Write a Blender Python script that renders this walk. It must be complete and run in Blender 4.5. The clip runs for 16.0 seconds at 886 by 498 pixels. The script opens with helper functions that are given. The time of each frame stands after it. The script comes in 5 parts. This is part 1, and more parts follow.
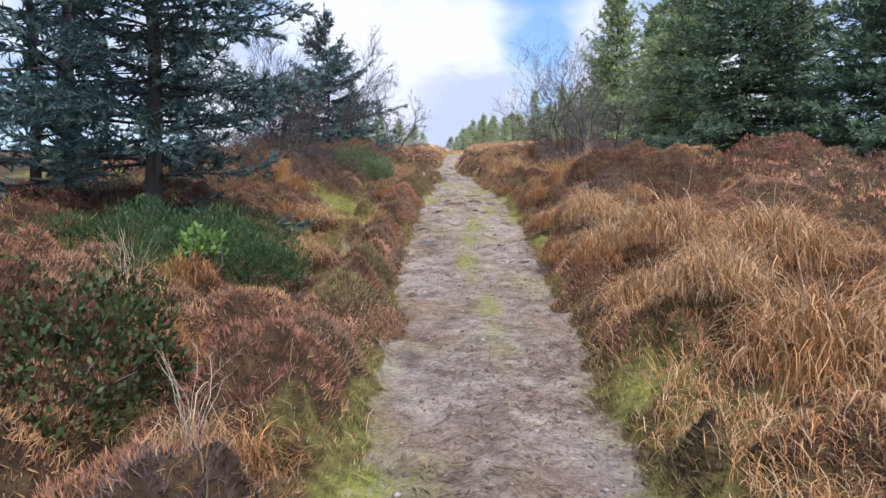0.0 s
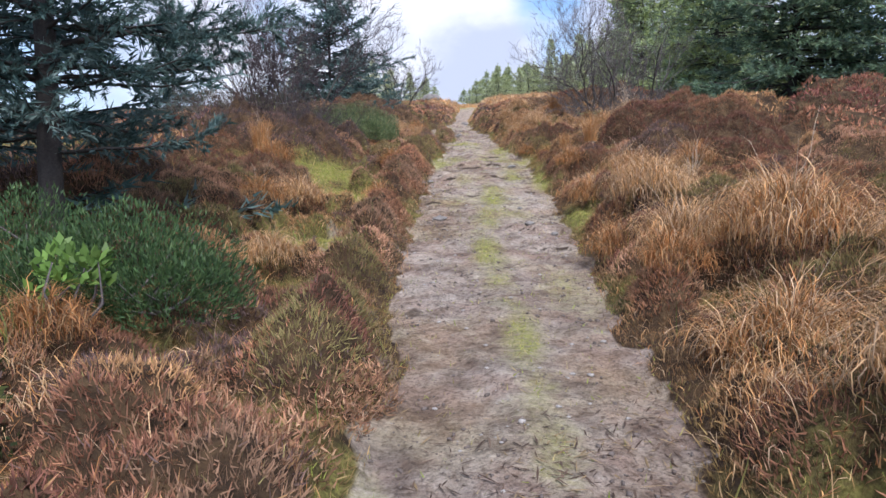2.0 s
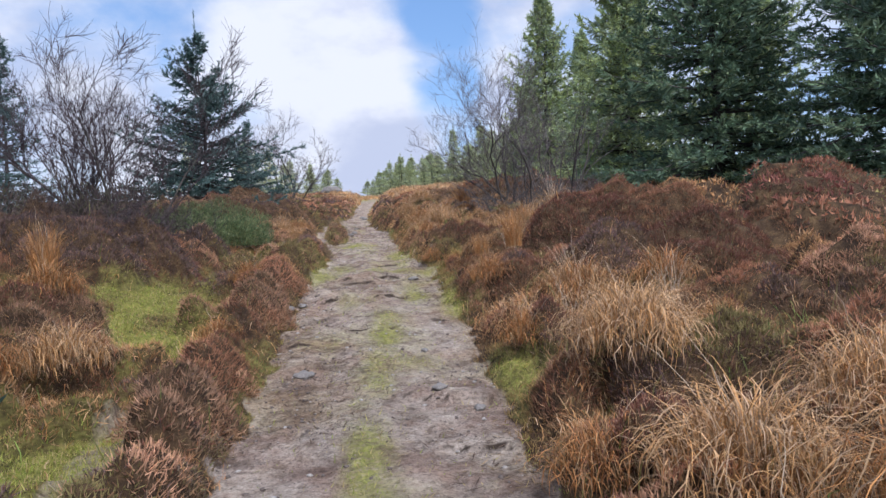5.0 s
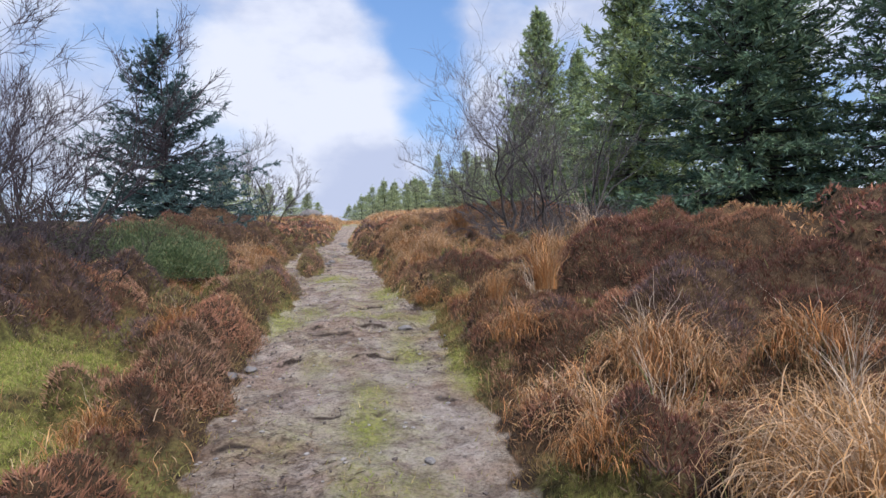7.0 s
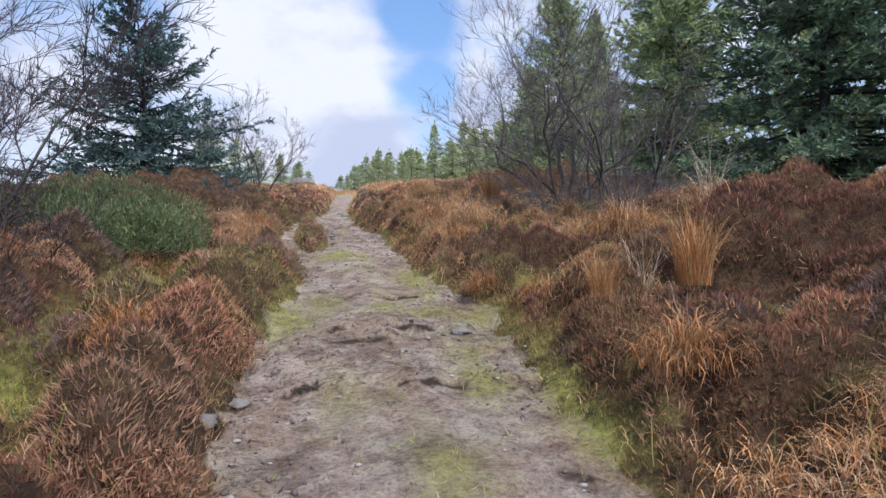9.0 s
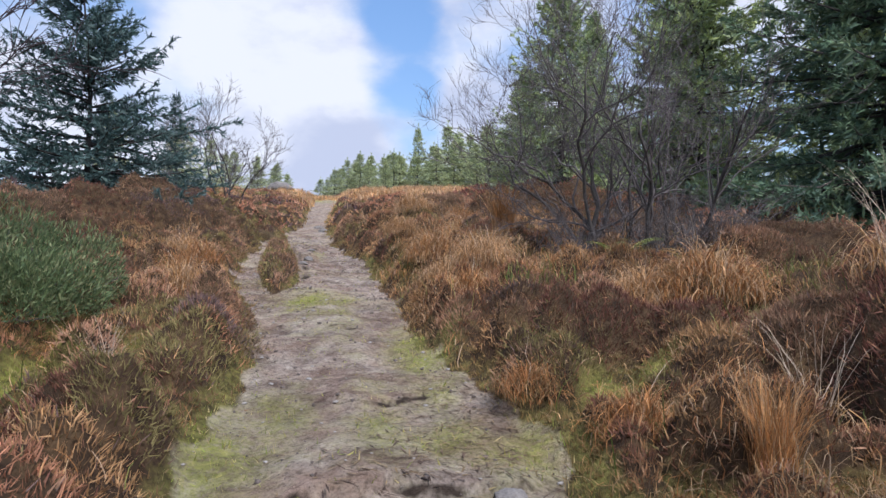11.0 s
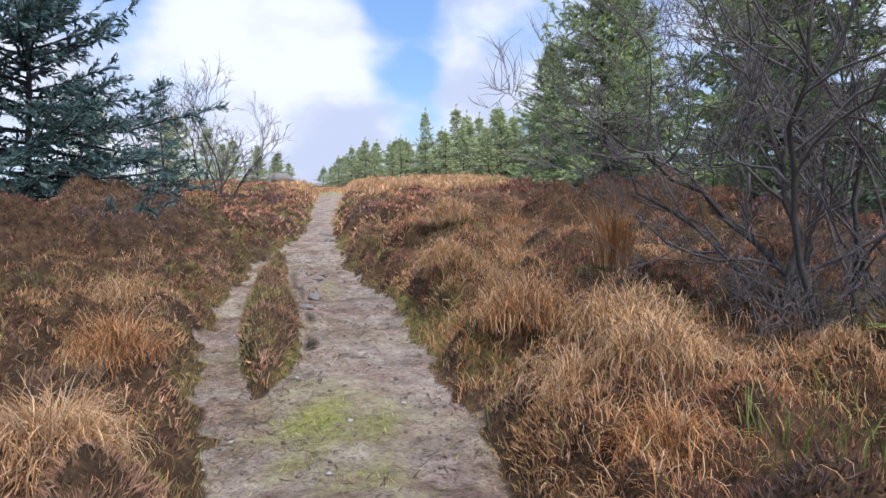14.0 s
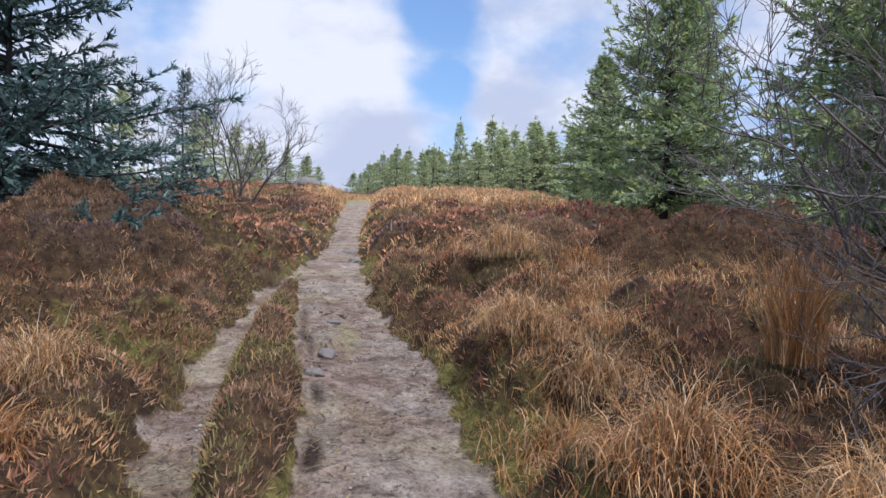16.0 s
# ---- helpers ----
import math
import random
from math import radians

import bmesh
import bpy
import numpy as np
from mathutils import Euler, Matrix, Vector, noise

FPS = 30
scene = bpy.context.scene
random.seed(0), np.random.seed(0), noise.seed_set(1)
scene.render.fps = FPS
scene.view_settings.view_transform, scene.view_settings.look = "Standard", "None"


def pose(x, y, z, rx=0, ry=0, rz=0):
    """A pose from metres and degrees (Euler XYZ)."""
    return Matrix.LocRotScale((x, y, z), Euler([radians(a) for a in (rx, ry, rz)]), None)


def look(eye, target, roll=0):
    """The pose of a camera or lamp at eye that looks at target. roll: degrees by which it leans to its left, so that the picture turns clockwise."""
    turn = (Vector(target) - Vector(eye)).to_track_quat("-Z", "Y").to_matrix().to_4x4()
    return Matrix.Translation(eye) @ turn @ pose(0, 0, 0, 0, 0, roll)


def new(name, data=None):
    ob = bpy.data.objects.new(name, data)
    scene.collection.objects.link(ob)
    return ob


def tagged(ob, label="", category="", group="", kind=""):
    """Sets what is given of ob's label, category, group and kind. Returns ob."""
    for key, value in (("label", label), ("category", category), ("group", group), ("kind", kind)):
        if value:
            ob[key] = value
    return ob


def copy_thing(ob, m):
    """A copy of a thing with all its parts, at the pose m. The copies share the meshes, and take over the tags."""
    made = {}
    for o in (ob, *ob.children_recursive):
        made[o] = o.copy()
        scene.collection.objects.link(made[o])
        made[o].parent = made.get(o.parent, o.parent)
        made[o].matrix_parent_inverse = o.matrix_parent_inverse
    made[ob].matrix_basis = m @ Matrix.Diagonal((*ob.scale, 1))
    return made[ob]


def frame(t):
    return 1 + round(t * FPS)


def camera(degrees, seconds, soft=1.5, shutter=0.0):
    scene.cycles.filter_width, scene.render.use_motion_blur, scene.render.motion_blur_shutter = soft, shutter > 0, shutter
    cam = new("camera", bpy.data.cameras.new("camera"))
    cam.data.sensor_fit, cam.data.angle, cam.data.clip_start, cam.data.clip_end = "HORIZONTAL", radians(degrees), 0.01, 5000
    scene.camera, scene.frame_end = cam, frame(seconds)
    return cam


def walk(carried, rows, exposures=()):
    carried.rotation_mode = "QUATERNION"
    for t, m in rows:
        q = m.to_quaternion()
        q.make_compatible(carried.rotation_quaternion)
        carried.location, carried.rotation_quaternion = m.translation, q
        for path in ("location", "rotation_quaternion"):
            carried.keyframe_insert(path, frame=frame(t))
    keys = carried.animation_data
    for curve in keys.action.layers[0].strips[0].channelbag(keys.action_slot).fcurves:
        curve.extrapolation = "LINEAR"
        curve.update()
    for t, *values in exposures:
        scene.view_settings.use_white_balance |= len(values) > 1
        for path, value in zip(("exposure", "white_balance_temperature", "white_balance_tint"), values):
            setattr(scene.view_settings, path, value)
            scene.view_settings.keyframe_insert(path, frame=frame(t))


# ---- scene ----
cam = camera(63.4, 16.0)
METRES, EYE, TILT, LEAN, TURN = 19.0, 1.5, -4.0, 0.0, 0.0
ROWS = [
    (0.0, 0.0, 0.0, 0.0, 0.0, 0.0, -0.0),
    (0.5, 0.0032, 0.0295, 0.002, -1.67, -0.36, -0.03),
    (1.0, 0.0009, 0.0593, 0.0042, -1.95, -1.14, 0.34),
    (1.5, 0.0019, 0.0882, 0.0097, -1.93, -2.87, 0.44),
    (2.0, 0.0016, 0.1161, 0.0172, 1.22, -3.56, 1.33),
    (2.5, -0.0031, 0.142, 0.0214, 1.08, -5.04, -0.29),
    (3.0, -0.0009, 0.1682, 0.0257, 0.75, -4.2, -0.46),
    (3.5, 0.0028, 0.1933, 0.0309, -0.67, 2.37, -0.82),
    (4.0, 0.0061, 0.2192, 0.036, -4.17, 2.62, 0.64),
    (4.5, 0.0173, 0.2501, 0.0397, -5.68, 2.72, 3.2),
    (7.0, 0.022, 0.4168, 0.0598, -7.62, 5.27, 2.39),
    (7.5, 0.0123, 0.4515, 0.0623, -6.8, 4.9, 2.25),
    (8.0, 0.0044, 0.4843, 0.0633, -6.84, 3.19, 2.34),
    (10.5, 0.0061, 0.6367, 0.0929, -11.8, 3.42, -1.09),
    (11.0, 0.0093, 0.6686, 0.1015, -10.3, 3.42, 0.42),
    (11.5, 0.0056, 0.6993, 0.1073, -9.67, 1.27, 1.29),
    (12.0, 0.0074, 0.7319, 0.1126, -9.11, 1.77, 3.15),
    (12.5, 0.001, 0.7651, 0.1168, -8.1, 1.83, 2.64),
    (13.0, 0.0025, 0.7964, 0.1228, -9.45, 1.46, 1.85),
    (13.5, 0.0068, 0.8258, 0.1327, -9.72, 2.22, 1.74),
    (14.0, 0.0077, 0.8553, 0.1423, -9.94, 2.2, 1.41),
    (14.5, 0.0157, 0.8841, 0.15, -10.26, 2.21, 0.4),
    (15.0, 0.0126, 0.9148, 0.1554, -10.21, 2.06, -1.71),
    (15.5, 0.011, 0.943, 0.1587, -9.12, 0.42, -2.08),
    (16.0, 0.011, 0.9742, 0.1641, -8.08, 3.02, -1.91),
]
walk(cam, [(t, pose(0, 0, EYE, TILT, LEAN, TURN) @ pose(METRES * x, METRES * y, METRES * z, 90 + pitch, roll, yaw)) for t, x, y, z, yaw, pitch, roll in ROWS],
     [(t, stops + 0.17, 5920, 14.5) for t, stops in ((0, 0.4), (2, 0.46), (3, 0.36), (3.5, 0.12), (4, 0.22), (4.5, 0.22), (7, 0.15), (8, 0.3), (10.5, 0.16), (11, 0.22), (11.5, 0.4), (12, 0.22), (12.5, 0.3), (13, 0.42), (13.5, 0.32), (14.5, 0.38), (15.5, 0.42), (16, 0.17))])

# ---- world, sun, exposure ----
SUN_FROM = Vector((0.2, -0.52, 0.8)).normalized()
world = bpy.data.worlds.new("world")
scene.world = world
world.use_nodes = True
wn, wl = world.node_tree.nodes, world.node_tree.links
wn.clear()


def wmath(op, a, b=None, clamp=False):
    n = wn.new("ShaderNodeMath")
    n.operation, n.use_clamp = op, clamp
    for i, v in enumerate((a, b)):
        if v is None:
            continue
        if isinstance(v, (int, float)):
            n.inputs[i].default_value = v
        else:
            wl.new(v, n.inputs[i])
    return n.outputs[0]


def wmix(f, a, b):
    n = wn.new("ShaderNodeMix")
    n.data_type = "RGBA"
    for i, v in ((0, f), (6, a), (7, b)):
        if isinstance(v, (int, float, tuple)):
            n.inputs[i].default_value = v
        else:
            wl.new(v, n.inputs[i])
    return n.outputs[2]


coord = wn.new("ShaderNodeTexCoord").outputs["Generated"]
sky = wn.new("ShaderNodeTexSky")
sky.sky_type, sky.sun_disc = "NISHITA", False
sky.sun_elevation = math.asin(SUN_FROM.z)
sky.sun_rotation = math.atan2(SUN_FROM.x, SUN_FROM.y)
sky.air_density, sky.dust_density = 1.0, 0.6


def direction(az, el):
    a, e = radians(az), radians(el)
    return (math.sin(a) * math.cos(e), math.cos(a) * math.cos(e), math.sin(e))


def lobe(az, el, size, gain):
    """A soft round swelling (or gap, below 0) of the cloud cover about one direction of the sky."""
    n = wn.new("ShaderNodeVectorMath")
    n.operation = "DISTANCE"
    wl.new(coord, n.inputs[0])
    n.inputs[1].default_value = direction(az, el)
    q = wmath("DIVIDE", n.outputs["Value"], size)
    return wmath("MULTIPLY", wmath("SUBTRACT", 1.0, wmath("MULTIPLY", q, q), clamp=True), gain)


def cloud_noise(scale, detail, rough, stretch):
    m = wn.new("ShaderNodeMapping")
    m.inputs["Scale"].default_value = stretch
    wl.new(coord, m.inputs["Vector"])
    n = wn.new("ShaderNodeTexNoise")
    n.inputs["Scale"].default_value, n.inputs["Detail"].default_value, n.inputs["Roughness"].default_value = scale, detail, rough
    wl.new(m.outputs[0], n.inputs["Vector"])
    return n.outputs[0]


puff = cloud_noise(6.5, 8, 0.55, (1, 1, 1.5))
wide = cloud_noise(1.7, 2, 0.5, (1, 1, 1.6))
cover = wmath("ADD", wmath("MULTIPLY", puff, 1.0), wmath("MULTIPLY", wide, 0.38))
for az, el, size, gain in ((-3, 12, 0.2, 0.24), (2, 4, 0.2, 0.24), (13.5, 11, 0.08, 0.24), (7.5, 10, 0.07, -0.34), (7, 14, 0.075, -0.36), (5.5, 19, 0.085, -0.36), (4, 24, 0.09, -0.3), (22, 12, 0.12, 0.1),
                           (-15, 18, 0.1, -0.12), (-21, 9, 0.14, 0.2)):
    cover = wmath("ADD", cover, lobe(az, el, size, gain))
amount = wn.new("ShaderNodeMapRange")
amount.interpolation_type = "SMOOTHSTEP"
amount.inputs["From Min"].default_value, amount.inputs["From Max"].default_value = 0.46, 0.9
wl.new(cover, amount.inputs["Value"])
thick = wn.new("ShaderNodeMapRange")
thick.interpolation_type = "SMOOTHSTEP"
thick.inputs["From Min"].default_value, thick.inputs["From Max"].default_value = 0.36, 0.64
wl.new(wmath("ADD", cloud_noise(6.0, 7, 0.55, (1, 1, 1.8)), wmath("ADD", lobe(-3, 15, 0.17, 0.14), lobe(3, 4, 0.13, -0.16))), thick.inputs["Value"])
cloud_colour = wmix(thick.outputs[0], (0.46, 0.50, 0.60, 1), (0.69, 0.705, 0.735, 1))
scaled = wn.new("ShaderNodeVectorMath")
scaled.operation = "SCALE"
wl.new(sky.outputs[0], scaled.inputs[0])
scaled.inputs["Scale"].default_value = 0.11
blue = wmix(0.35, scaled.outputs[0], (0.20, 0.42, 0.80, 1))
back = wn.new("ShaderNodeBackground")
wl.new(wmix(amount.outputs[0], blue, cloud_colour), back.inputs["Color"])
back.inputs["Strength"].default_value = 1.0
wl.new(back.outputs[0], wn.new("ShaderNodeOutputWorld").inputs["Surface"])

sun = new("sun", bpy.data.lights.new("sun", "SUN"))
sun.data.energy, sun.data.angle, sun.data.color = 3.5, radians(14.0), (1.0, 0.95, 0.89)
sun.matrix_world = look(SUN_FROM * 50, (0, 0, 0))


# ---- materials ----
def material(name):
    m = bpy.data.materials.new(name)
    m.use_nodes = True
    n, l = m.node_tree.nodes, m.node_tree.links
    return m, n, l, n["Principled BSDF"]


def noise_out(n, l, scale, detail=4, rough=0.55, vector=None):
    t = n.new("ShaderNodeTexNoise")
    t.inputs["Scale"].default_value, t.inputs["Detail"].default_value, t.inputs["Roughness"].default_value = scale, detail, rough
    if vector is None:
        vector = n.new("ShaderNodeNewGeometry").outputs["Position"]
    l.new(vector, t.inputs["Vector"])
    return t.outputs[0]


def ramp(n, l, value, stops):
    r = n.new("ShaderNodeValToRGB")
    l.new(value, r.inputs[0])
    while len(r.color_ramp.elements) < len(stops):
        r.color_ramp.elements.new(0.5)
    for e, (p, c) in zip(r.color_ramp.elements, stops):
        e.position, e.color = p, (*c, 1)
    return r.outputs[0]


def mixed(n, l, f, a, b, blend="MIX"):
    x = n.new("ShaderNodeMix")
    x.data_type, x.blend_type = "RGBA", blend
    for i, v in ((0, f), (6, a), (7, b)):
        if isinstance(v, (int, float, tuple)):
            x.inputs[i].default_value = v
        else:
            l.new(v, x.inputs[i])
    return x.outputs[2]


def bump(n, l, bsdf, height, strength, distance):
    b = n.new("ShaderNodeBump")
    b.inputs["Strength"].default_value, b.inputs["Distance"].default_value = strength, distance
    l.new(height, b.inputs["Height"])
    l.new(b.outputs[0], bsdf.inputs["Normal"])


def plant_material(name, rough=0.7, thin=0.3):
    """Thin plant matter: the colour of each blade comes with the mesh, the light passes partly through."""
    m, n, l, p = material(name)
    a = n.new("ShaderNodeAttribute")
    a.attribute_name = "tint"
    var = n.new("ShaderNodeNewGeometry").outputs["Random Per Island"]
    c = mixed(n, l, 1.0, a.outputs["Color"], ramp(n, l, var, ((0, (0.72, 0.7, 0.7)), (1, (1.25, 1.22, 1.2)))), "MULTIPLY")
    l.new(c, p.inputs["Base Color"])
    p.inputs["Roughness"].default_value = rough
    p.inputs["Specular IOR Level"].default_value = 0.25
    t = n.new("ShaderNodeBsdfTranslucent")
    l.new(c, t.inputs["Color"])
    s = n.new("ShaderNodeMixShader")
    s.inputs[0].default_value = thin
    l.new(p.outputs[0], s.inputs[1])
    l.new(t.outputs[0], s.inputs[2])
    l.new(s.outputs[0], n["Material Output"].inputs["Surface"])
    return m


def bark_material(name, dark, light, scale=18.0):
    m, n, l, p = material(name)
    big = noise_out(n, l, scale * 0.25, 3)
    fine = noise_out(n, l, scale * 3, 5, 0.65)
    c = mixed(n, l, big, (*dark, 1), (*light, 1))
    c = mixed(n, l, 0.6, c, ramp(n, l, fine, ((0.3, (0.4, 0.4, 0.4)), (0.7, (1.3, 1.3, 1.3)))), "MULTIPLY")
    l.new(c, p.inputs["Base Color"])
    p.inputs["Roughness"].default_value = 0.9
    p.inputs["Specular IOR Level"].default_value = 0.2
    bump(n, l, p, fine, 0.6, 0.01)
    return m


def stone_material(name, dark, light):
    m, n, l, p = material(name)
    big = noise_out(n, l, 5.0, 4)
    fine = noise_out(n, l, 70.0, 4, 0.7)
    c = mixed(n, l, big, (*dark, 1), (*light, 1))
    c = mixed(n, l, 0.7, c, ramp(n, l, fine, ((0.3, (0.55, 0.55, 0.55)), (0.7, (1.3, 1.3, 1.3)))), "MULTIPLY")
    l.new(c, p.inputs["Base Color"])
    p.inputs["Roughness"].default_value = 0.85
    bump(n, l, p, fine, 0.7, 0.012)
    return m


def ground_material():
    m, n, l, p = material("moor_ground")

    def attr(k):
        a = n.new("ShaderNodeAttribute")
        a.attribute_name = k
        return a.outputs["Fac"]

    big = noise_out(n, l, 1.1, 4)
    mid = noise_out(n, l, 7.0, 5, 0.6)
    fine = noise_out(n, l, 38.0, 6, 0.8)
    grit = n.new("ShaderNodeTexVoronoi")
    grit.inputs["Scale"].default_value = 85.0
    l.new(n.new("ShaderNodeNewGeometry").outputs["Position"], grit.inputs["Vector"])
    gravel = ramp(n, l, mid, ((0.3, (0.25, 0.2, 0.16)), (0.45, (0.38, 0.325, 0.275)), (0.7, (0.51, 0.45, 0.395))))
    gravel = mixed(n, l, 0.8, gravel, ramp(n, l, fine, ((0.36, (0.34, 0.32, 0.31)), (0.48, (0.95, 0.94, 0.93)), (0.66, (1.35, 1.35, 1.35)))), "MULTIPLY")
    gravel = mixed(n, l, 0.22, gravel, ramp(n, l, grit.outputs["Distance"], ((0.0, (1.25, 1.25, 1.25)), (0.7, (0.55, 0.53, 0.5)))), "MULTIPLY")
    gravel = mixed(n, l, 0.5, gravel, ramp(n, l, noise_out(n, l, 22.0, 3, 0.6), ((0.36, (0.38, 0.35, 0.33)), (0.47, (1.0, 1.0, 1.0)))), "MULTIPLY")
    gravel = mixed(n, l, 0.7, gravel, ramp(n, l, noise_out(n, l, 2.8, 6, 0.65), ((0.36, (0.5, 0.46, 0.46)), (0.5, (1.0, 0.98, 0.97)), (0.66, (1.25, 1.21, 1.18)))), "MULTIPLY")
    earth = ramp(n, l, noise_out(n, l, 1.7, 6, 0.7), ((0.42, (0, 0, 0)), (0.6, (0.8, 0.8, 0.8))))
    gravel = mixed(n, l, earth, gravel, mixed(n, l, 1.0, gravel, (0.7, 0.57, 0.53, 1), "MULTIPLY"))
    film = ramp(n, l, noise_out(n, l, 0.9, 5, 0.6), ((0.45, (0, 0, 0)), (0.66, (0.5, 0.5, 0.5))))
    gravel = mixed(n, l, film, gravel, mixed(n, l, 0.8, gravel, (0.88, 0.85, 0.5, 1), "MULTIPLY"))
    litter = ramp(n, l, mid, ((0.3, (0.03, 0.019, 0.012)), (0.5, (0.075, 0.046, 0.025)), (0.7, (0.15, 0.095, 0.048))))
    litter = mixed(n, l, 0.6, litter, ramp(n, l, fine, ((0.3, (0.5, 0.5, 0.5)), (0.7, (1.4, 1.4, 1.4)))), "MULTIPLY")
    moss = ramp(n, l, noise_out(n, l, 14.0, 5, 0.65), ((0.28, (0.14, 0.145, 0.035)), (0.5, (0.29, 0.3, 0.07)), (0.72, (0.42, 0.39, 0.12))))
    moss = mixed(n, l, 0.6, moss, ramp(n, l, fine, ((0.3, (0.55, 0.6, 0.55)), (0.7, (1.3, 1.3, 1.2)))), "MULTIPLY")
    peat = ramp(n, l, fine, ((0.3, (0.02, 0.014, 0.01)), (0.7, (0.09, 0.065, 0.048))))

    def soft(k, lo=0.35, hi=0.65, amp=0.7):
        v = n.new("ShaderNodeMath")
        v.operation = "MULTIPLY_ADD"
        l.new(mid, v.inputs[0])
        v.inputs[1].default_value = amp
        w = n.new("ShaderNodeMath")
        w.operation = "SUBTRACT"
        l.new(attr(k), w.inputs[0])
        w.inputs[1].default_value = amp * 0.5
        l.new(w.outputs[0], v.inputs[2])
        r = n.new("ShaderNodeMapRange")
        r.inputs["From Min"].default_value, r.inputs["From Max"].default_value = lo, hi
        l.new(v.outputs[0], r.inputs["Value"])
        return r.outputs[0]

    c = mixed(n, l, soft("path"), litter, gravel)
    speck = n.new("ShaderNodeMath")
    speck.operation = "MULTIPLY"
    l.new(soft("moss", 0.15, 0.95, 0.9), speck.inputs[0])
    l.new(ramp(n, l, noise_out(n, l, 26.0, 4, 0.65), ((0.36, (0.4, 0.4, 0.4)), (0.56, (1, 1, 1)))), speck.inputs[1])
    c = mixed(n, l, speck.outputs[0], c, moss)
    c = mixed(n, l, soft("peat", 0.35, 0.65, 0.6), c, peat)
    l.new(c, p.inputs["Base Color"])
    p.inputs["Roughness"].default_value = 0.92
    p.inputs["Specular IOR Level"].default_value = 0.2
    h = n.new("ShaderNodeMath")
    h.operation = "MULTIPLY_ADD"
    l.new(mid, h.inputs[0])
    h.inputs[1].default_value = 1.6
    l.new(fine, h.inputs[2])
    bump(n, l, p, h.outputs[0], 0.8, 0.05)
    return m


HEATHER = plant_material("heather_sprigs", 0.8, 0.3)
GRASS = plant_material("dry_grass", 0.65, 0.3)
NEEDLES = plant_material("spruce_needles", 0.55, 0.25)
LEAVES = plant_material("green_leaves", 0.5, 0.35)
GROUND = ground_material()
SPRUCE_BARK = bark_material("spruce_bark", (0.035, 0.03, 0.028), (0.085, 0.075, 0.07))
BIRCH_BARK = bark_material("birch_bark", (0.035, 0.03, 0.028), (0.15, 0.135, 0.12), 12.0)
TWIG_BARK = bark_material("twig_bark", (0.08, 0.068, 0.066), (0.23, 0.205, 0.2), 30.0)
DARK_TWIG = bark_material("dark_twig_bark", (0.045, 0.035, 0.04), (0.12, 0.095, 0.1), 30.0)
MUD = stone_material("crumbled_peat", (0.07, 0.055, 0.048), (0.21, 0.17, 0.15))
STONE = stone_material("grey_stone", (0.1, 0.09, 0.085), (0.3, 0.28, 0.26))
PALE_STONE = stone_material("pale_stone", (0.26, 0.235, 0.215), (0.46, 0.43, 0.4))

# ---- mesh helpers ----
rng = np.random.default_rng(7)


def tri_mesh(name, verts, tris, mat, tints=None, smooth=False):
    """A mesh from arrays of corners and triangles, with a colour for each corner."""
    me = bpy.data.meshes.new(name)
    verts = np.asarray(verts, dtype=np.float32).reshape(-1, 3)
    tris = np.asarray(tris, dtype=np.int32).reshape(-1, 3)
    me.vertices.add(len(verts))
    me.vertices.foreach_set("co", verts.ravel())
    me.loops.add(len(tris) * 3)
    me.loops.foreach_set("vertex_index", tris.ravel())
    me.polygons.add(len(tris))
    me.polygons.foreach_set("loop_start", np.arange(len(tris), dtype=np.int32) * 3)
    if smooth:
        me.polygons.foreach_set("use_smooth", np.ones(len(tris), dtype=bool))
    me.update(calc_edges=True)
    if tints is not None:
        t = np.ones((len(verts), 4), dtype=np.float32)
        t[:, :3] = tints
        me.attributes.new("tint", "FLOAT_COLOR", "POINT").data.foreach_set("color", t.ravel())
    me.materials.append(mat)
    return me


def part(name, me, parent, label=""):
    ob = new(name, me)
    ob.parent = parent
    return tagged(ob, label)


def unit(v):
    return v / np.maximum(np.linalg.norm(v, axis=-1, keepdims=True), 1e-9)


def random_dirs(n, r):
    return unit(r.normal(size=(n, 3)))


def kites(base, way, side, length, width, tint, wide_at=0.45):
    """Small leaf-like kites of two triangles each."""
    n = len(base)
    L, W = np.asarray(length).reshape(-1, 1), np.asarray(width).reshape(-1, 1)
    mid = base + way * L * wide_at
    v = np.stack([base, mid + side * W * 0.5, base + way * L, mid - side * W * 0.5], axis=1)
    k = np.arange(n)[:, None] * 4
    t = np.concatenate([k + [0, 1, 2], k + [0, 2, 3]], axis=0)
    return v.reshape(-1, 3), t, np.repeat(tint, 4, axis=0)


def spikes(base, way, side, length, width, tint):
    """Single tapered triangles."""
    n = len(base)
    L, W = np.asarray(length).reshape(-1, 1), np.asarray(width).reshape(-1, 1)
    v = np.stack([base - side * W * 0.5, base + side * W * 0.5, base + way * L], axis=1)
    return v.reshape(-1, 3), np.arange(n * 3).reshape(-1, 3), np.repeat(tint, 3, axis=0)


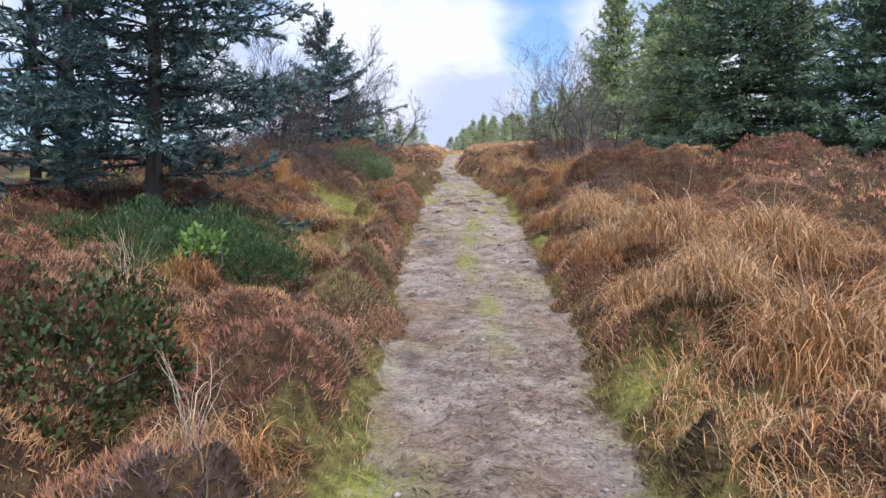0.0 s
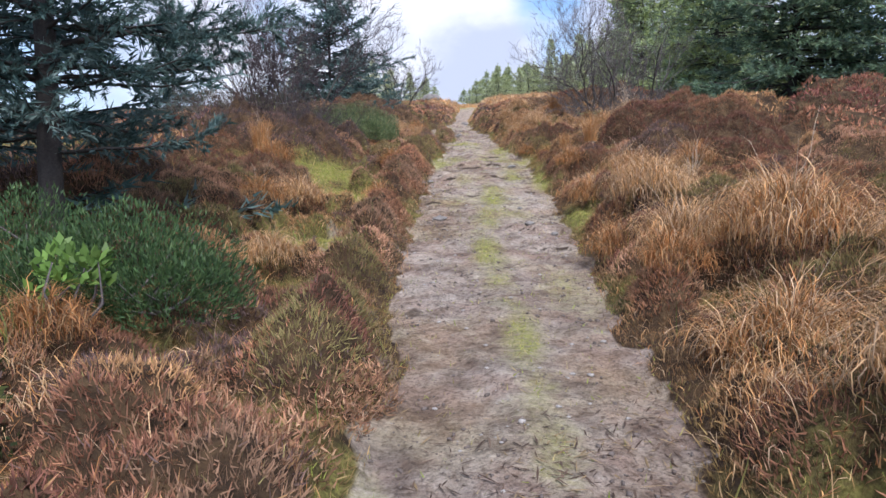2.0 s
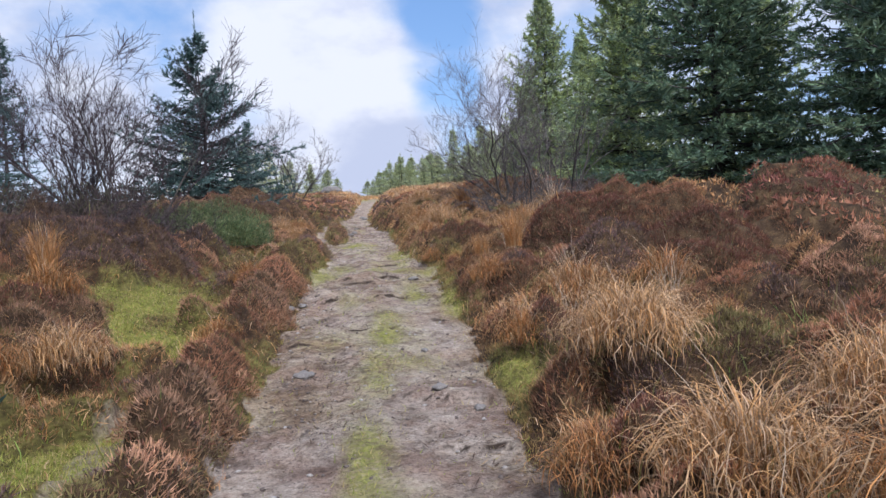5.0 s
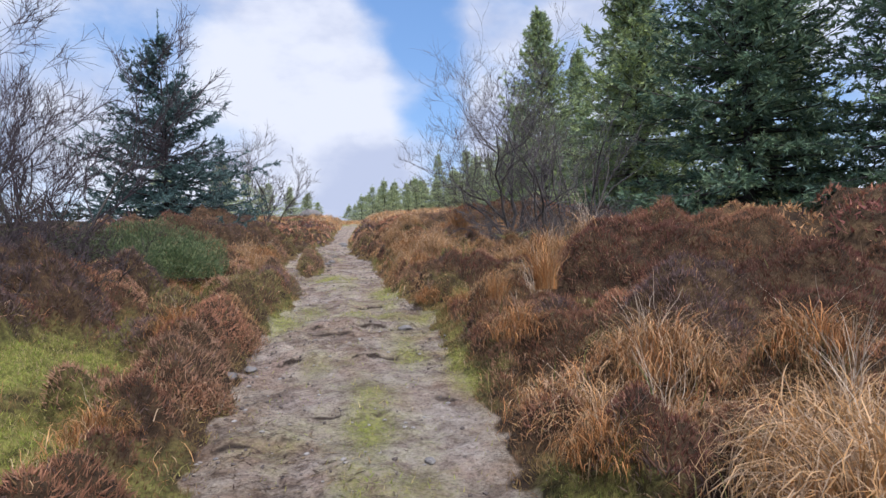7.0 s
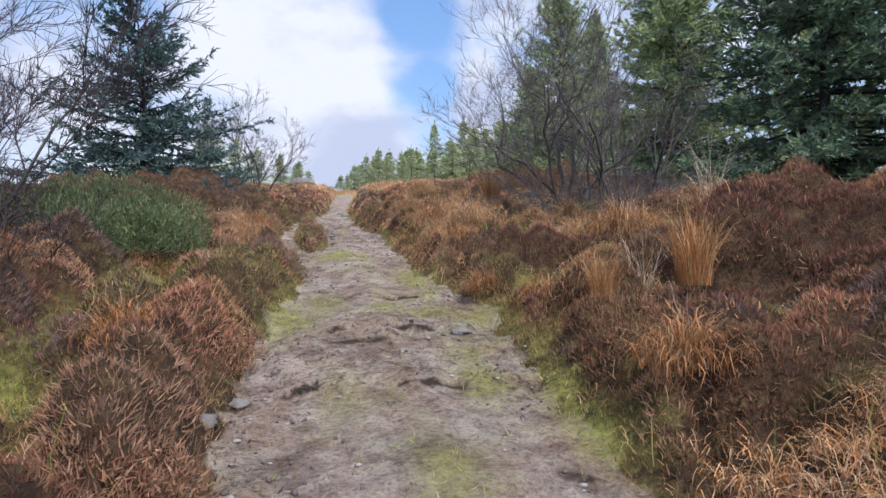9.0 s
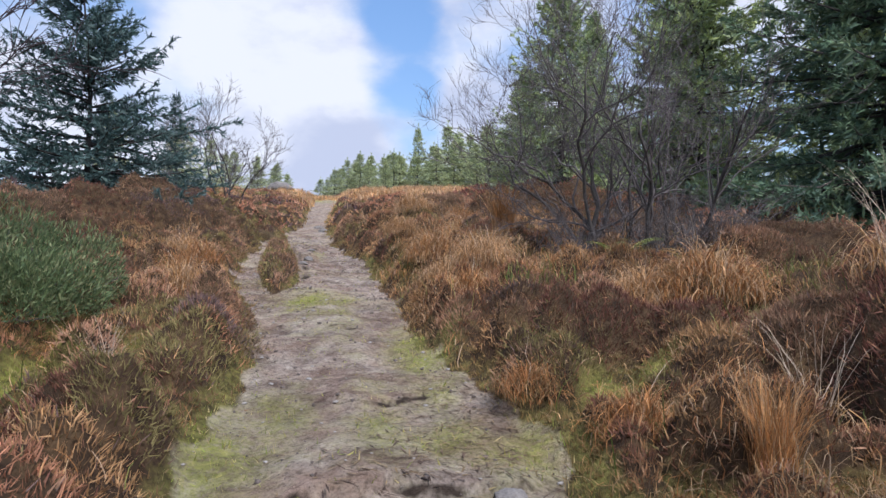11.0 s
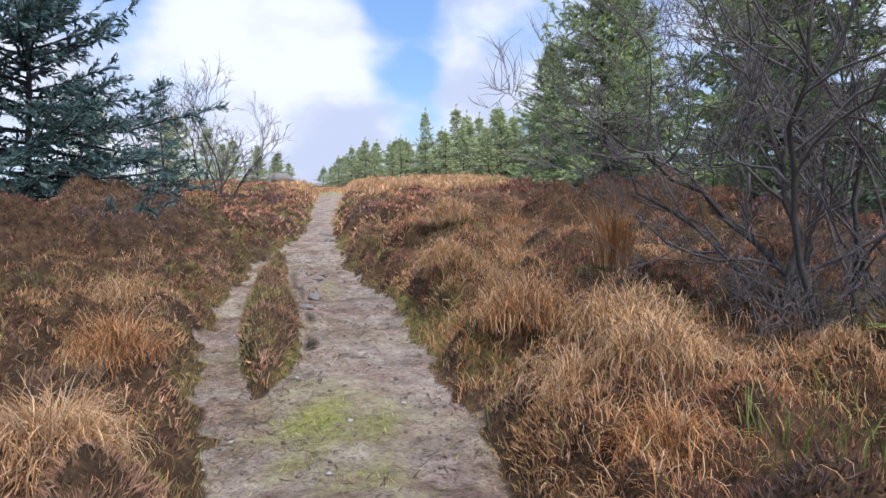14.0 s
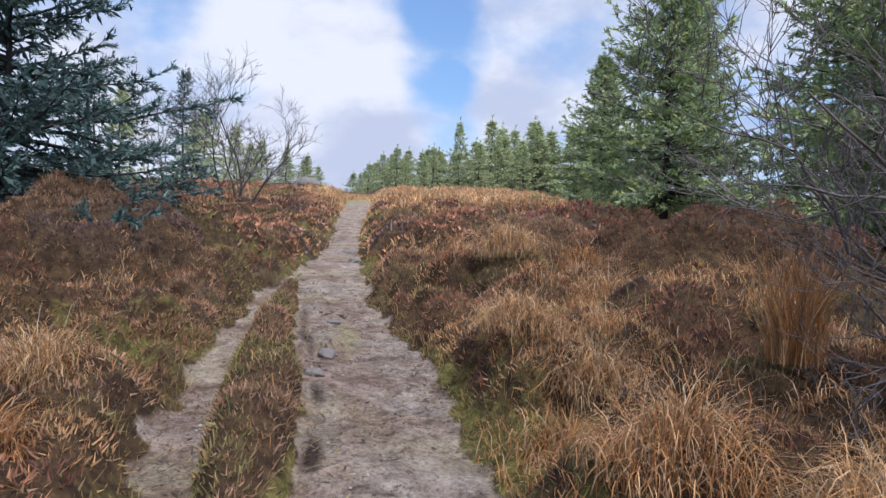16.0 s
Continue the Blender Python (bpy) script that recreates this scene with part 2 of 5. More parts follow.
def blades(base, lean, length, width, tint, droop, r, seg=3):
    """Grass blades that bend over: a tapering strip of some lengths, each bent further towards lean."""
    n = len(base)
    L = np.asarray(length).reshape(-1, 1) / seg
    W = np.asarray(width).reshape(-1, 1)
    D = np.asarray(droop).reshape(-1, 1)
    side = unit(np.cross(lean + r.normal(0, 0.4, (n, 3)), [0, 0, 1.0]))
    p, rows = base.copy(), []
    for i in range(seg):
        f = 1 - 0.55 * i / seg
        rows += [p - side * W * 0.5 * f, p + side * W * 0.5 * f]
        a = D * (i + 0.35) / seg
        way = unit(np.array([0, 0, 1.0]) * np.cos(a) + lean * np.sin(a) + side * r.normal(0, 0.16, (n, 1)) + np.array([0, 0, 1.0]) * r.normal(0, 0.1, (n, 1)))
        p = p + way * L
    rows.append(p)
    v = np.stack(rows, axis=1)
    m = 2 * seg + 1
    k = np.arange(n)[:, None] * m
    t = []
    for i in range(seg - 1):
        t += [k + [2 * i, 2 * i + 1, 2 * i + 3], k + [2 * i, 2 * i + 3, 2 * i + 2]]
    t.append(k + [m - 3, m - 2, m - 1])
    return v.reshape(-1, 3), np.concatenate(t), np.repeat(tint, m, axis=0)


def gathered(chunks):
    vs, ts, cs, off = [], [], [], 0
    for v, t, c in chunks:
        vs.append(v)
        ts.append(t + off)
        cs.append(c)
        off += len(v)
    return np.concatenate(vs), np.concatenate(ts), np.concatenate(cs)


def tubes(lines, tint=(1, 1, 1)):
    """Tapered tubes along polylines: (points, radii, number of sides)."""
    vs, ts, off = [], [], 0
    for pts, rad, sides in lines:
        pts, rad = np.asarray(pts, float), np.asarray(rad, float)
        d = unit(np.gradient(pts, axis=0))
        ref = np.array([0.31, 0.17, 0.93]) if abs(d[0][2]) < 0.9 else np.array([0.95, 0.2, 0.1])
        a = unit(np.cross(d, ref))
        b = np.cross(d, a)
        ang = np.arange(sides) * 2 * np.pi / sides
        ring = pts[:, None] + rad[:, None, None] * (a[:, None] * np.cos(ang)[None, :, None] + b[:, None] * np.sin(ang)[None, :, None])
        n = len(pts)
        vs.append(ring.reshape(-1, 3))
        i = np.arange(n - 1)[:, None] * sides
        j = np.arange(sides)[None]
        k = (j + 1) % sides
        q0, q1, q2, q3 = i + j, i + k, i + sides + k, i + sides + j
        t = np.concatenate([np.stack([q0, q1, q2], -1).reshape(-1, 3), np.stack([q0, q2, q3], -1).reshape(-1, 3)])
        ts.append(t + off)
        off += n * sides
    v = np.concatenate(vs)
    return v, np.concatenate(ts), np.tile(np.array(tint, float), (len(v), 1))


def wave(x, y, f, s):
    """Cheap smooth noise from crossed waves, about -1 to 1."""
    q = np.random.default_rng(s)
    out = np.zeros(np.broadcast(x, y).shape)
    for i in range(7):
        a, g, p = q.uniform(0, 2 * np.pi), f * q.uniform(0.6, 1.7), q.uniform(0, 6.28)
        out = out + np.sin(g * (x * np.cos(a) + y * np.sin(a)) + p)
    return out / 3.2


def sstep(v, lo, hi):
    q = np.clip((v - lo) / (hi - lo), 0, 1)
    return q * q * (3 - 2 * q)


# ---- the lie of the land ----
def rise(y):
    """Height of the track's middle along the walk."""
    return np.interp(y, (-400, -30, 0, 4.75, 8, 11.5, 15.7, 18.5, 24, 29.6, 33.7, 39, 48.7, 60, 66, 80, 140, 400),
                     (-14, -2.0, 0, 0.33, 0.5, 0.74, 1.36, 1.72, 2.1, 2.66, 2.92, 3.32, 4.2, 5.2, 5.7, 6.8, 8.0, -5))


def left_edge(y):
    return np.interp(y, (-9, 4, 6, 8, 12, 15, 18, 20, 22, 25, 28, 30, 33, 37, 60), (-0.4, -0.4, -0.36, -0.55, -0.56, -0.46, -0.25, -0.4, -0.8, -0.93, -0.82, -0.46, -0.2, -0.1, 0.3))


def right_edge(y):
    return np.interp(y, (-9, 3, 5, 7, 9.6, 13, 15, 17, 18.5, 24, 26, 28, 34, 40, 60), (0.9, 0.9, 1.0, 1.13, 1.35, 1.42, 1.4, 1.3, 1.05, 1.06, 0.78, 0.58, 0.52, 0.7, 1.9))


def strip_left(y):
    return np.interp(y, (21.4, 22.3, 24, 26, 27.3, 29.6), (-0.3, -0.5, -0.64, -0.66, -0.61, -0.43))


def strip_right(y):
    return np.interp(y, (21.4, 22.3, 23.8, 25.8, 29.6), (-0.2, 0.0, 0.0, -0.22, -0.4))


def track(x, y):
    """1 on the bare track, 0 off it, with a ragged edge."""
    w = 0.06 * wave(x, y, 5.0, 3) + 0.05 * wave(x, y, 13.0, 4)
    inside = np.minimum(x - left_edge(y), right_edge(y) - x) + w
    on = sstep(inside, -0.07, 0.07)
    isle = np.minimum(x - strip_left(y), strip_right(y) - x) + w * 0.4
    isle = np.where((y > 21.3) & (y < 29.7), isle, -1)
    on = on * (1 - sstep(isle, -0.03, 0.05))
    side = 1 - ((x + 1.3 + 0.12 * (y - 10)) / 0.2) ** 2 - ((y - 9.7) / 1.5) ** 2
    on = np.maximum(on, sstep(side, 0.0, 0.5) * 0.8)
    return on * sstep(64 - y, 0, 6)


LEDGES = ((15.75, 0.0, 1.2, 0.08, 0.25), (15.45, -0.3, 0.5, 0.06, 0.2), (11.0, 0.6, 1.35, 0.09, -0.5), (11.95, -0.45, -0.1, 0.06, 0.1), (14.65, -0.25, 0.95, 0.06, 0.15), (9.9, 0.75, 1.3, 0.045, -0.3), (12.6, -0.5, 0.1, 0.05, 0.2), (7.4, -0.45, 0.0, 0.04, 0.3), (22.4, 0.1, 0.7, 0.05, 0.2),
          (17.1, 0.3, 1.3, 0.04, 0.0), (24.8, -0.25, 0.25, 0.1, 1.2), (13.2, 0.0, 1.3, 0.03, 0.2), (26.5, -0.2, 0.5, 0.05, 0.3), (19.2, -0.2, 0.6, 0.03, 0.1))


def ledge_shape(x, y):
    h, edge = np.zeros(np.broadcast(x, y).shape), np.zeros(np.broadcast(x, y).shape)
    for yy, x0, x1, up, slant in LEDGES:
        s = y - yy - slant * (x - x0) - 0.12 * wave(x, y, 5.0, 21) - 0.04 * wave(x, y, 17.0, 23)
        span = sstep(x, x0 - 0.12, x0 + 0.1) * sstep(-x, -x1 - 0.12, -x1 + 0.1)
        h = h + 0.85 * up * span * (sstep(s, -0.04, 0.04) - sstep(s, 0.04, 1.3))
        edge = np.maximum(edge, span * np.exp(-(s / 0.04) ** 2) * (0.55 + 0.45 * sstep(wave(x, y, 9.0, 22), -0.6, 0.4)))
    return h, edge


def land(x, y):
    """Height of the bare ground."""
    x, y = np.broadcast_arrays(np.asarray(x, float), np.asarray(y, float))
    z = rise(y)
    dl, dr = np.maximum(left_edge(y) - x, 0), np.maximum(x - right_edge(y), 0)
    far = sstep(y, 19, 34)
    near_r = np.interp(dr, (0, 0.15, 0.8, 1.6, 3, 7.8, 12, 40, 300), (0, 0.05, 0.16, 0.27, 0.42, 0.66, 0.8, 1.2, -4))
    far_r = np.interp(dr, (0, 0.15, 0.7, 1.5, 3, 7, 14, 40, 300), (0, 0.08, 0.25, 0.4, 0.52, 0.62, 0.75, 1.2, -4))
    near_l = np.interp(dl, (0, 0.15, 0.5, 1.2, 2.0, 3.0, 5, 40, 300), (0, 0.06, 0.08, 0.06, 0.4, 0.65, 0.6, 0.3, -6))
    far_l = np.interp(dl, (0, 0.2, 0.7, 1.6, 2.6, 4, 7, 40, 300), (0, 0.05, 0.16, 0.33, 0.45, 0.45, 0.4, 0.3, -6))
    z = z + near_r * (1 - far) + far_r * far + near_l * (1 - far) + far_l * far
    off = sstep(np.maximum(dl, dr), 0.1, 1.0)
    z = z + off * (0.07 * wave(x, y, 1.1, 11) + 0.035 * wave(x, y, 3.1, 12)) + off * sstep(np.abs(x), 8, 40) * 0.5 * wave(x, y, 0.13, 13)
    on = 1 - off
    z = z + on * (0.016 * wave(x, y, 4.5, 14) + 0.009 * wave(x, y, 13.0, 15) + 0.006 * wave(x, y, 27.0, 16) + 0.004 * wave(x, y, 45.0, 17))
    u = (x - left_edge(y)) / np.maximum(right_edge(y) - left_edge(y), 0.1)
    z = z + on * 0.03 * np.exp(-((u - 0.5) / 0.16) ** 2)
    h, _ = ledge_shape(x, y)
    return z + h


# ---- what grows where: (x, y, half-width, half-length, gain) ----
MOSS = ((-1.75, 12.4, 0.6, 1.5, 1.25), (-1.55, 9.9, 0.55, 1.3, 1.1), (-2.0, 14.0, 0.6, 1.05, 1.1), (-1.55, 17.4, 0.4, 0.8, 1.0), (-1.9, 13.5, 0.5, 0.6, 1.1), (-0.5, 4.0, 0.28, 0.9, 1.0), (-0.42, 2.8, 0.4, 0.9, 0.9),
        (1.15, 4.0, 0.35, 0.7, 0.9), (1.0, 2.8, 0.4, 0.9, 0.8), (0.42, 6.3, 0.14, 2.2, 0.85), (0.34, 9.6, 0.17, 2.2, 0.85), (0.42, 11.6, 0.18, 1.2, 0.7), (0.55, 13.2, 0.33, 1.2, 0.8), (0.85, 10.8, 0.1, 1.0, 0.6), (0.7, 16.9, 0.5, 0.8, 0.75),
        (1.25, 16.2, 0.3, 1.0, 0.8), (0.95, 17.9, 0.3, 1.6, 0.85), (0.08, 20.5, 0.36, 1.1, 1.1), (0.5, 20.2, 0.35, 1.3, 0.65), (0.3, 26, 0.12, 1.4, 0.5), (2.0, 16.8, 0.42, 0.2, 1.1), (1.4, 14.2, 0.2, 0.7, 0.8), (1.35, 22.5, 0.22, 1.6, 0.6),
        (-0.3, 16.4, 0.3, 1.0, 0.6), (-0.3, 18.4, 0.2, 1.4, 0.5), (1.6, 11.2, 0.25, 0.8, 0.8), (1.5, 14.5, 0.3, 1.3, 0.6), (0.2, 14.6, 0.3, 0.9, 0.6), (0.75, 12.3, 0.35, 0.9, 0.6), (1.0, 15.0, 0.3, 0.8, 0.6), (-0.1, 12.8, 0.25, 0.7, 0.5), (0.0, 17.0, 0.35, 0.8, 0.5), (0.3, 18.6, 0.4, 0.9, 0.45), (0.95, 8.2, 0.25, 1.2, 0.45), (-1.5, 29.5, 0.6, 1.2, 0.6), (-1.3, 24.5, 0.5, 1.4, 0.5),
        (0.2, 61, 4.0, 6.0, 0.8), (-1.7, 6.3, 0.5, 0.5, 0.5), (-2.3, 4.6, 0.4, 0.5, 0.6))
GOLD = ((1.55, 19.5, 0.45, 1.2, 1.15), (1.6, 22.0, 0.6, 2.0, 1.25), (2.6, 21.3, 0.7, 0.9, 1.0), (1.9, 22.3, 0.8, 2.2, 1.1), (2.7, 26.5, 1.2, 2.4, 1.0), (1.6, 30, 0.8, 2.0, 0.9), (4.6, 27.5, 1.2, 1.6, 0.7), (3.4, 22.8, 0.8, 0.9, 0.9), (-1.5, 19.6, 0.5, 1.0, 0.8), (-1.9, 23.6, 0.7, 1.2, 0.8), (2.2, 19.6, 0.6, 0.5, 0.8), (1.9, 3.4, 0.8, 1.2, 1.2), (2.6, 6.2, 0.9, 1.2, 1.0), (2.2, 7.2, 0.8, 1.5, 1.1), (1.9, 5.0, 0.8, 1.3, 1.1), (3.0, 4.6, 1.3, 1.8, 0.8), (3.3, 8.5, 1.0, 1.5, 0.5), (2.6, 10.5, 0.9, 1.0, 0.9), (2.2, 12.6, 0.6, 1.2, 1.0), (2.9, 12.3, 0.7, 0.7, 0.8), (2.0, 15.3, 0.4, 1.2, 0.8),
        (3.2, 18.3, 0.6, 0.9, 1.0), (2.0, 20.6, 0.7, 1.0, 0.9), (2.3, 23.5, 0.8, 2.2, 0.9), (3.6, 25.5, 0.9, 2.0, 0.7), (1.8, 28.0, 0.8, 2.2, 0.7), (-1.6, 8.2, 0.5, 0.8, 0.5), (-2.1, 11.0, 0.5, 1.2, 0.7), (-0.9, 3.2, 0.4, 0.5, 0.9),
        (-1.3, 16.5, 0.4, 0.8, 0.5), (-1.0, 19.9, 0.4, 0.7, 0.9), (-1.6, 22.4, 0.6, 1.4, 0.8), (-2.1, 26.0, 0.7, 1.8, 0.6), (-2.0, 4.8, 0.6, 0.6, 0.7), (-2.9, 3.6, 0.8, 0.7, 0.6), (-1.2, 12.2, 0.3, 1.2, 0.5), (-3.1, 14.2, 0.6, 1.2, 0.6),
        (2.5, 38, 2.5, 5, 0.55), (8.0, 50, 6, 9, 1.5), (4.0, 60, 6, 9, 1.6), (-3.0, 44, 2, 5, 0.4), (1.5, 16.8, 0.3, 0.6, 0.6), (1.7, 9.6, 0.3, 0.9, 0.7))
GREEN = ((2.3, 18.9, 0.45, 0.4, 1.3), (4.3, 16.5, 0.6, 0.7, 0.8), (3.6, 9.8, 0.9, 0.5, 0.7), (-2.4, 5.5, 0.5, 0.6, 0.9), (-3.2, 4.0, 0.7, 0.6, 0.7), (-2.4, 18.4, 0.5, 0.6, 0.8), (-2.9, 23.4, 0.7, 0.7, 0.5), (2.75, 9.7, 0.6, 0.5, 0.9), (2.6, 6.5, 0.5, 0.4, 0.7), (3.8, 18.2, 0.5, 0.5, 0.9), (-1.8, 3.9, 0.3, 0.3, 0.9))


def patches(rows, x, y):
    out = np.zeros(np.broadcast(x, y).shape)
    for a, b, rx, ry, g in rows:
        out = np.maximum(out, g * np.exp(-((x - a) / rx) ** 2 - ((y - b) / ry) ** 2))
    return out


X0, X1, Y0, Y1, CELL = -11.0, 15.0, -4.0, 66.0, 0.05
gx, gy = np.meshgrid(np.arange(X0, X1, CELL), np.arange(Y0, Y1, CELL), indexing="ij")
on_track = track(gx, gy)
moss_map = patches(MOSS, gx, gy) * (0.75 + 0.4 * wave(gx, gy, 3.4, 31) + 0.25 * wave(gx, gy, 9.0, 34))
gold_map = patches(GOLD, gx, gy) * (0.85 + 0.45 * wave(gx, gy, 2.6, 32)) + 0.12 * wave(gx, gy, 2.0, 35)
green_map = patches(GREEN, gx, gy) * (0.85 + 0.4 * wave(gx, gy, 3.6, 33))
clear = np.maximum(on_track, sstep(moss_map, 0.3, 0.6))
heather_map = np.clip(1.0 - clear * 1.15 - sstep(gold_map, 0.4, 0.85) * (0.55 + 0.4 * sstep(gy, 42, 46)) - sstep(green_map, 0.4, 0.7) * 0.5, 0, 1)

# rounded cushions: heather bushes and grass tussocks lift the surface
swell = np.zeros_like(gx)
tone = np.zeros_like(gx)
bushy = np.zeros_like(gx)


def cushion(x, y, rx, ry, high, kind, rough=0.0):
    """One dome of growth, with the tone of its sprigs; the higher of two domes wins."""
    i0, j0 = int((x - X0) / CELL), int((y - Y0) / CELL)
    w, h = int(rx * 1.2 / CELL) + 1, int(ry * 1.2 / CELL) + 1
    a, b, c, d = max(i0 - w, 0), i0 + w + 1, max(j0 - h, 0), j0 + h + 1
    px, py = gx[a:b, c:d], gy[a:b, c:d]
    q = 1 - ((px - x) / rx) ** 2 - ((py - y) / ry) ** 2
    if rough:
        q = q + rough * wave(px, py, 4.2, 46)
    up = high * np.sqrt(np.clip(q, 0, 1))
    if rough:
        up = up * (1 + 0.2 * wave(px, py, 6.5, 47))
        own = sstep(q, 0.0, 0.3) * (1 - on_track[a:b, c:d])
        gold_map[a:b, c:d] *= 1 - 0.9 * own
        bushy[a:b, c:d] = np.maximum(bushy[a:b, c:d], own)
        moss_map[a:b, c:d] *= 1 - own
        heather_map[a:b, c:d] = np.maximum(heather_map[a:b, c:d], own)
    tone[a:b, c:d] = np.where(up > swell[a:b, c:d], kind, tone[a:b, c:d])
    swell[a:b, c:d] = np.maximum(swell[a:b, c:d], up)


for i in range(5200):
    y = Y0 + (Y1 - Y0) * rng.random() ** 1.15
    x = rng.uniform(-8, 11)
    r = rng.uniform(0.14, 0.42)
    cushion(x, y, r * rng.uniform(0.8, 1.2), r * rng.uniform(0.8, 1.2), r * rng.uniform(0.45, 1.15), int(rng.integers(0, 8)))
# tall bushes of one tone: (x, y, half-width, half-length, height, tone)
DARK_RED, RUSSET, PURPLE, TAWNY, OLIVE, RED, BROWN, STRAW = range(8)
BUSHES = ((-0.95, 3.75, 0.42, 0.5, 0.34, RED), (-0.78, 4.5, 0.34, 0.5, 0.3, BROWN), (-1.2, 4.7, 0.45, 0.5, 0.36, RED), (-0.75, 5.9, 0.35, 0.6, 0.34, OLIVE), (-0.95, 7.0, 0.35, 0.6, 0.3, OLIVE), (-2.3, 4.0, 0.6, 0.5, 0.5, DARK_RED), (-1.5, 4.1, 0.4, 0.4, 0.42, DARK_RED), (-2.7, 10.4, 0.7, 0.9, 0.35, STRAW),
          (-0.85, 8.4, 0.28, 0.6, 0.28, OLIVE), (-0.85, 10.3, 0.4, 0.6, 0.4, BROWN), (-0.85, 11.5, 0.33, 0.6, 0.32, RUSSET), (-0.8, 13.9, 0.38, 0.7, 0.34, BROWN), (-0.85, 15.2, 0.38, 0.6, 0.34, RUSSET), (-0.8, 16.4, 0.35, 0.6, 0.32, OLIVE), (-0.55, 19.1, 0.35, 0.55, 0.36, BROWN), (-0.6, 17.6, 0.3, 0.5, 0.3, OLIVE),
          (-2.6, 12.0, 0.6, 0.7, 0.35, BROWN), (-3.0, 14.4, 0.7, 0.8, 0.5, PURPLE), (-2.4, 15.6, 0.55, 0.7, 0.45, PURPLE), (-3.2, 15.9, 0.8, 0.8, 0.6, PURPLE), (-4.1, 15.2, 0.9, 0.9, 0.6, PURPLE), (-2.6, 26.9, 0.8, 0.8, 0.55, PURPLE), (-3.6, 26.2, 0.8, 0.9, 0.55, DARK_RED), (-2.2, 28.2, 0.7, 0.9, 0.6, PURPLE), (-2.0, 30.4, 0.6, 1.0, 0.45, OLIVE), (-3.3, 28.6, 0.9, 1.0, 0.6, BROWN), (-1.4, 32.5, 0.6, 1.2, 0.4, RUSSET), (-3.6, 23.2, 0.7, 0.7, 0.5, BROWN), (-4.4, 24.8, 0.9, 0.9, 0.6, PURPLE),
          (2.62, 6.5, 0.55, 0.45, 0.32, OLIVE), (2.7, 9.9, 0.7, 0.55, 0.42, OLIVE), (3.4, 9.3, 0.6, 0.6, 0.4, RUSSET), (2.3, 13.9, 0.5, 0.8, 0.34, RED), (3.2, 13.6, 0.7, 0.8, 0.5, PURPLE), (4.3, 13.5, 0.9, 0.9, 0.55, DARK_RED), (3.6, 15.4, 0.85, 1.0, 0.78, DARK_RED), (4.6, 15.2, 0.9, 0.9, 0.7, RUSSET), (4.5, 16.8, 1.0, 0.9, 0.72, RED), (5.6, 16.3, 0.9, 1.0, 0.66, TAWNY), (6.9, 15.6, 1.1, 1.0, 0.7, DARK_RED), (6.0, 13.8, 0.9, 0.9, 0.55, RUSSET), (8.0, 17.0, 1.2, 1.0, 0.7, RED), (5.2, 11.5, 0.8, 0.8, 0.4, STRAW), (7.3, 13.2, 1.0, 0.9, 0.55, BROWN), (3.1, 16.6, 0.5, 0.6, 0.4, BROWN),
          (2.15, 17.45, 0.5, 0.42, 0.4, DARK_RED), (1.42, 17.15, 0.22, 0.26, 0.26, BROWN), (1.7, 17.8, 0.3, 0.3, 0.28, BROWN), (2.6, 17.2, 0.35, 0.35, 0.34, DARK_RED), (2.05, 21.7, 0.5, 0.5, 0.36, DARK_RED), (2.2, 26.7, 0.6, 0.8, 0.4, OLIVE), (4.7, 27.2, 0.6, 0.7, 0.75, DARK_RED), (5.4, 27.0, 0.6, 0.7, 0.65, RED), (4.0, 27.6, 0.6, 0.8, 0.6, RED), (3.1, 29.4, 0.9, 1.0, 0.5, BROWN), (6.6, 27.6, 0.8, 0.8, 0.6, RUSSET), (2.2, 32.0, 0.9, 1.4, 0.5, RUSSET), (4.6, 31.6, 1.2, 1.4, 0.55, DARK_RED), (7.4, 31.0, 1.2, 1.2, 0.6, RED), (1.5, 35.0, 0.6, 1.4, 0.4, BROWN), (5.5, 23.6, 0.7, 0.7, 0.5, BROWN), (6.3, 25.0, 0.8, 0.8, 0.55, PURPLE), (5.0, 19.4, 0.7, 0.7, 0.45, BROWN))
for row in BUSHES:
    cushion(*row, 0.25)
# sprig clusters: small knobs all over the cushions
for cx, cy, rx, ry in ((-2.3, 6.6, 1.3, 0.9), (-2.2, 18.4, 1.2, 1.0), (-1.9, 3.7, 0.7, 0.8), (-3.6, 17.2, 1.0, 1.2), (3.7, 20.6, 1.0, 0.7)):
    swell *= 1 - 0.8 * np.exp(-((gx - cx) / rx) ** 4 - ((gy - cy) / ry) ** 4)
for i in range(15000):
    y = 1.5 + 32 * rng.random() ** 1.1
    x = rng.uniform(-5, 8)
    r = rng.uniform(0.07, 0.15)
    i0, j0 = int(round((x - X0) / CELL)), int(round((y - Y0) / CELL))
    w = int(r / CELL) + 1
    a, b, c, d = i0 - w, i0 + w + 1, j0 - w, j0 + w + 1
    q = np.sqrt(np.clip(1 - ((gx[a:b, c:d] - x) ** 2 + (gy[a:b, c:d] - y) ** 2) / r ** 2, 0, 1))
    swell[a:b, c:d] += r * 0.42 * q
on_isle = (gy > 21.3) & (gy < 29.8) & (gx > strip_left(gy) - 0.05) & (gx < strip_right(gy) + 0.05)
tone = np.where(on_isle, np.where(wave(gx, gy, 3.0, 43) > 0, BROWN, OLIVE), tone)
edge_room = sstep(np.maximum(left_edge(gy) - gx, gx - right_edge(gy)), -0.02, 0.35)
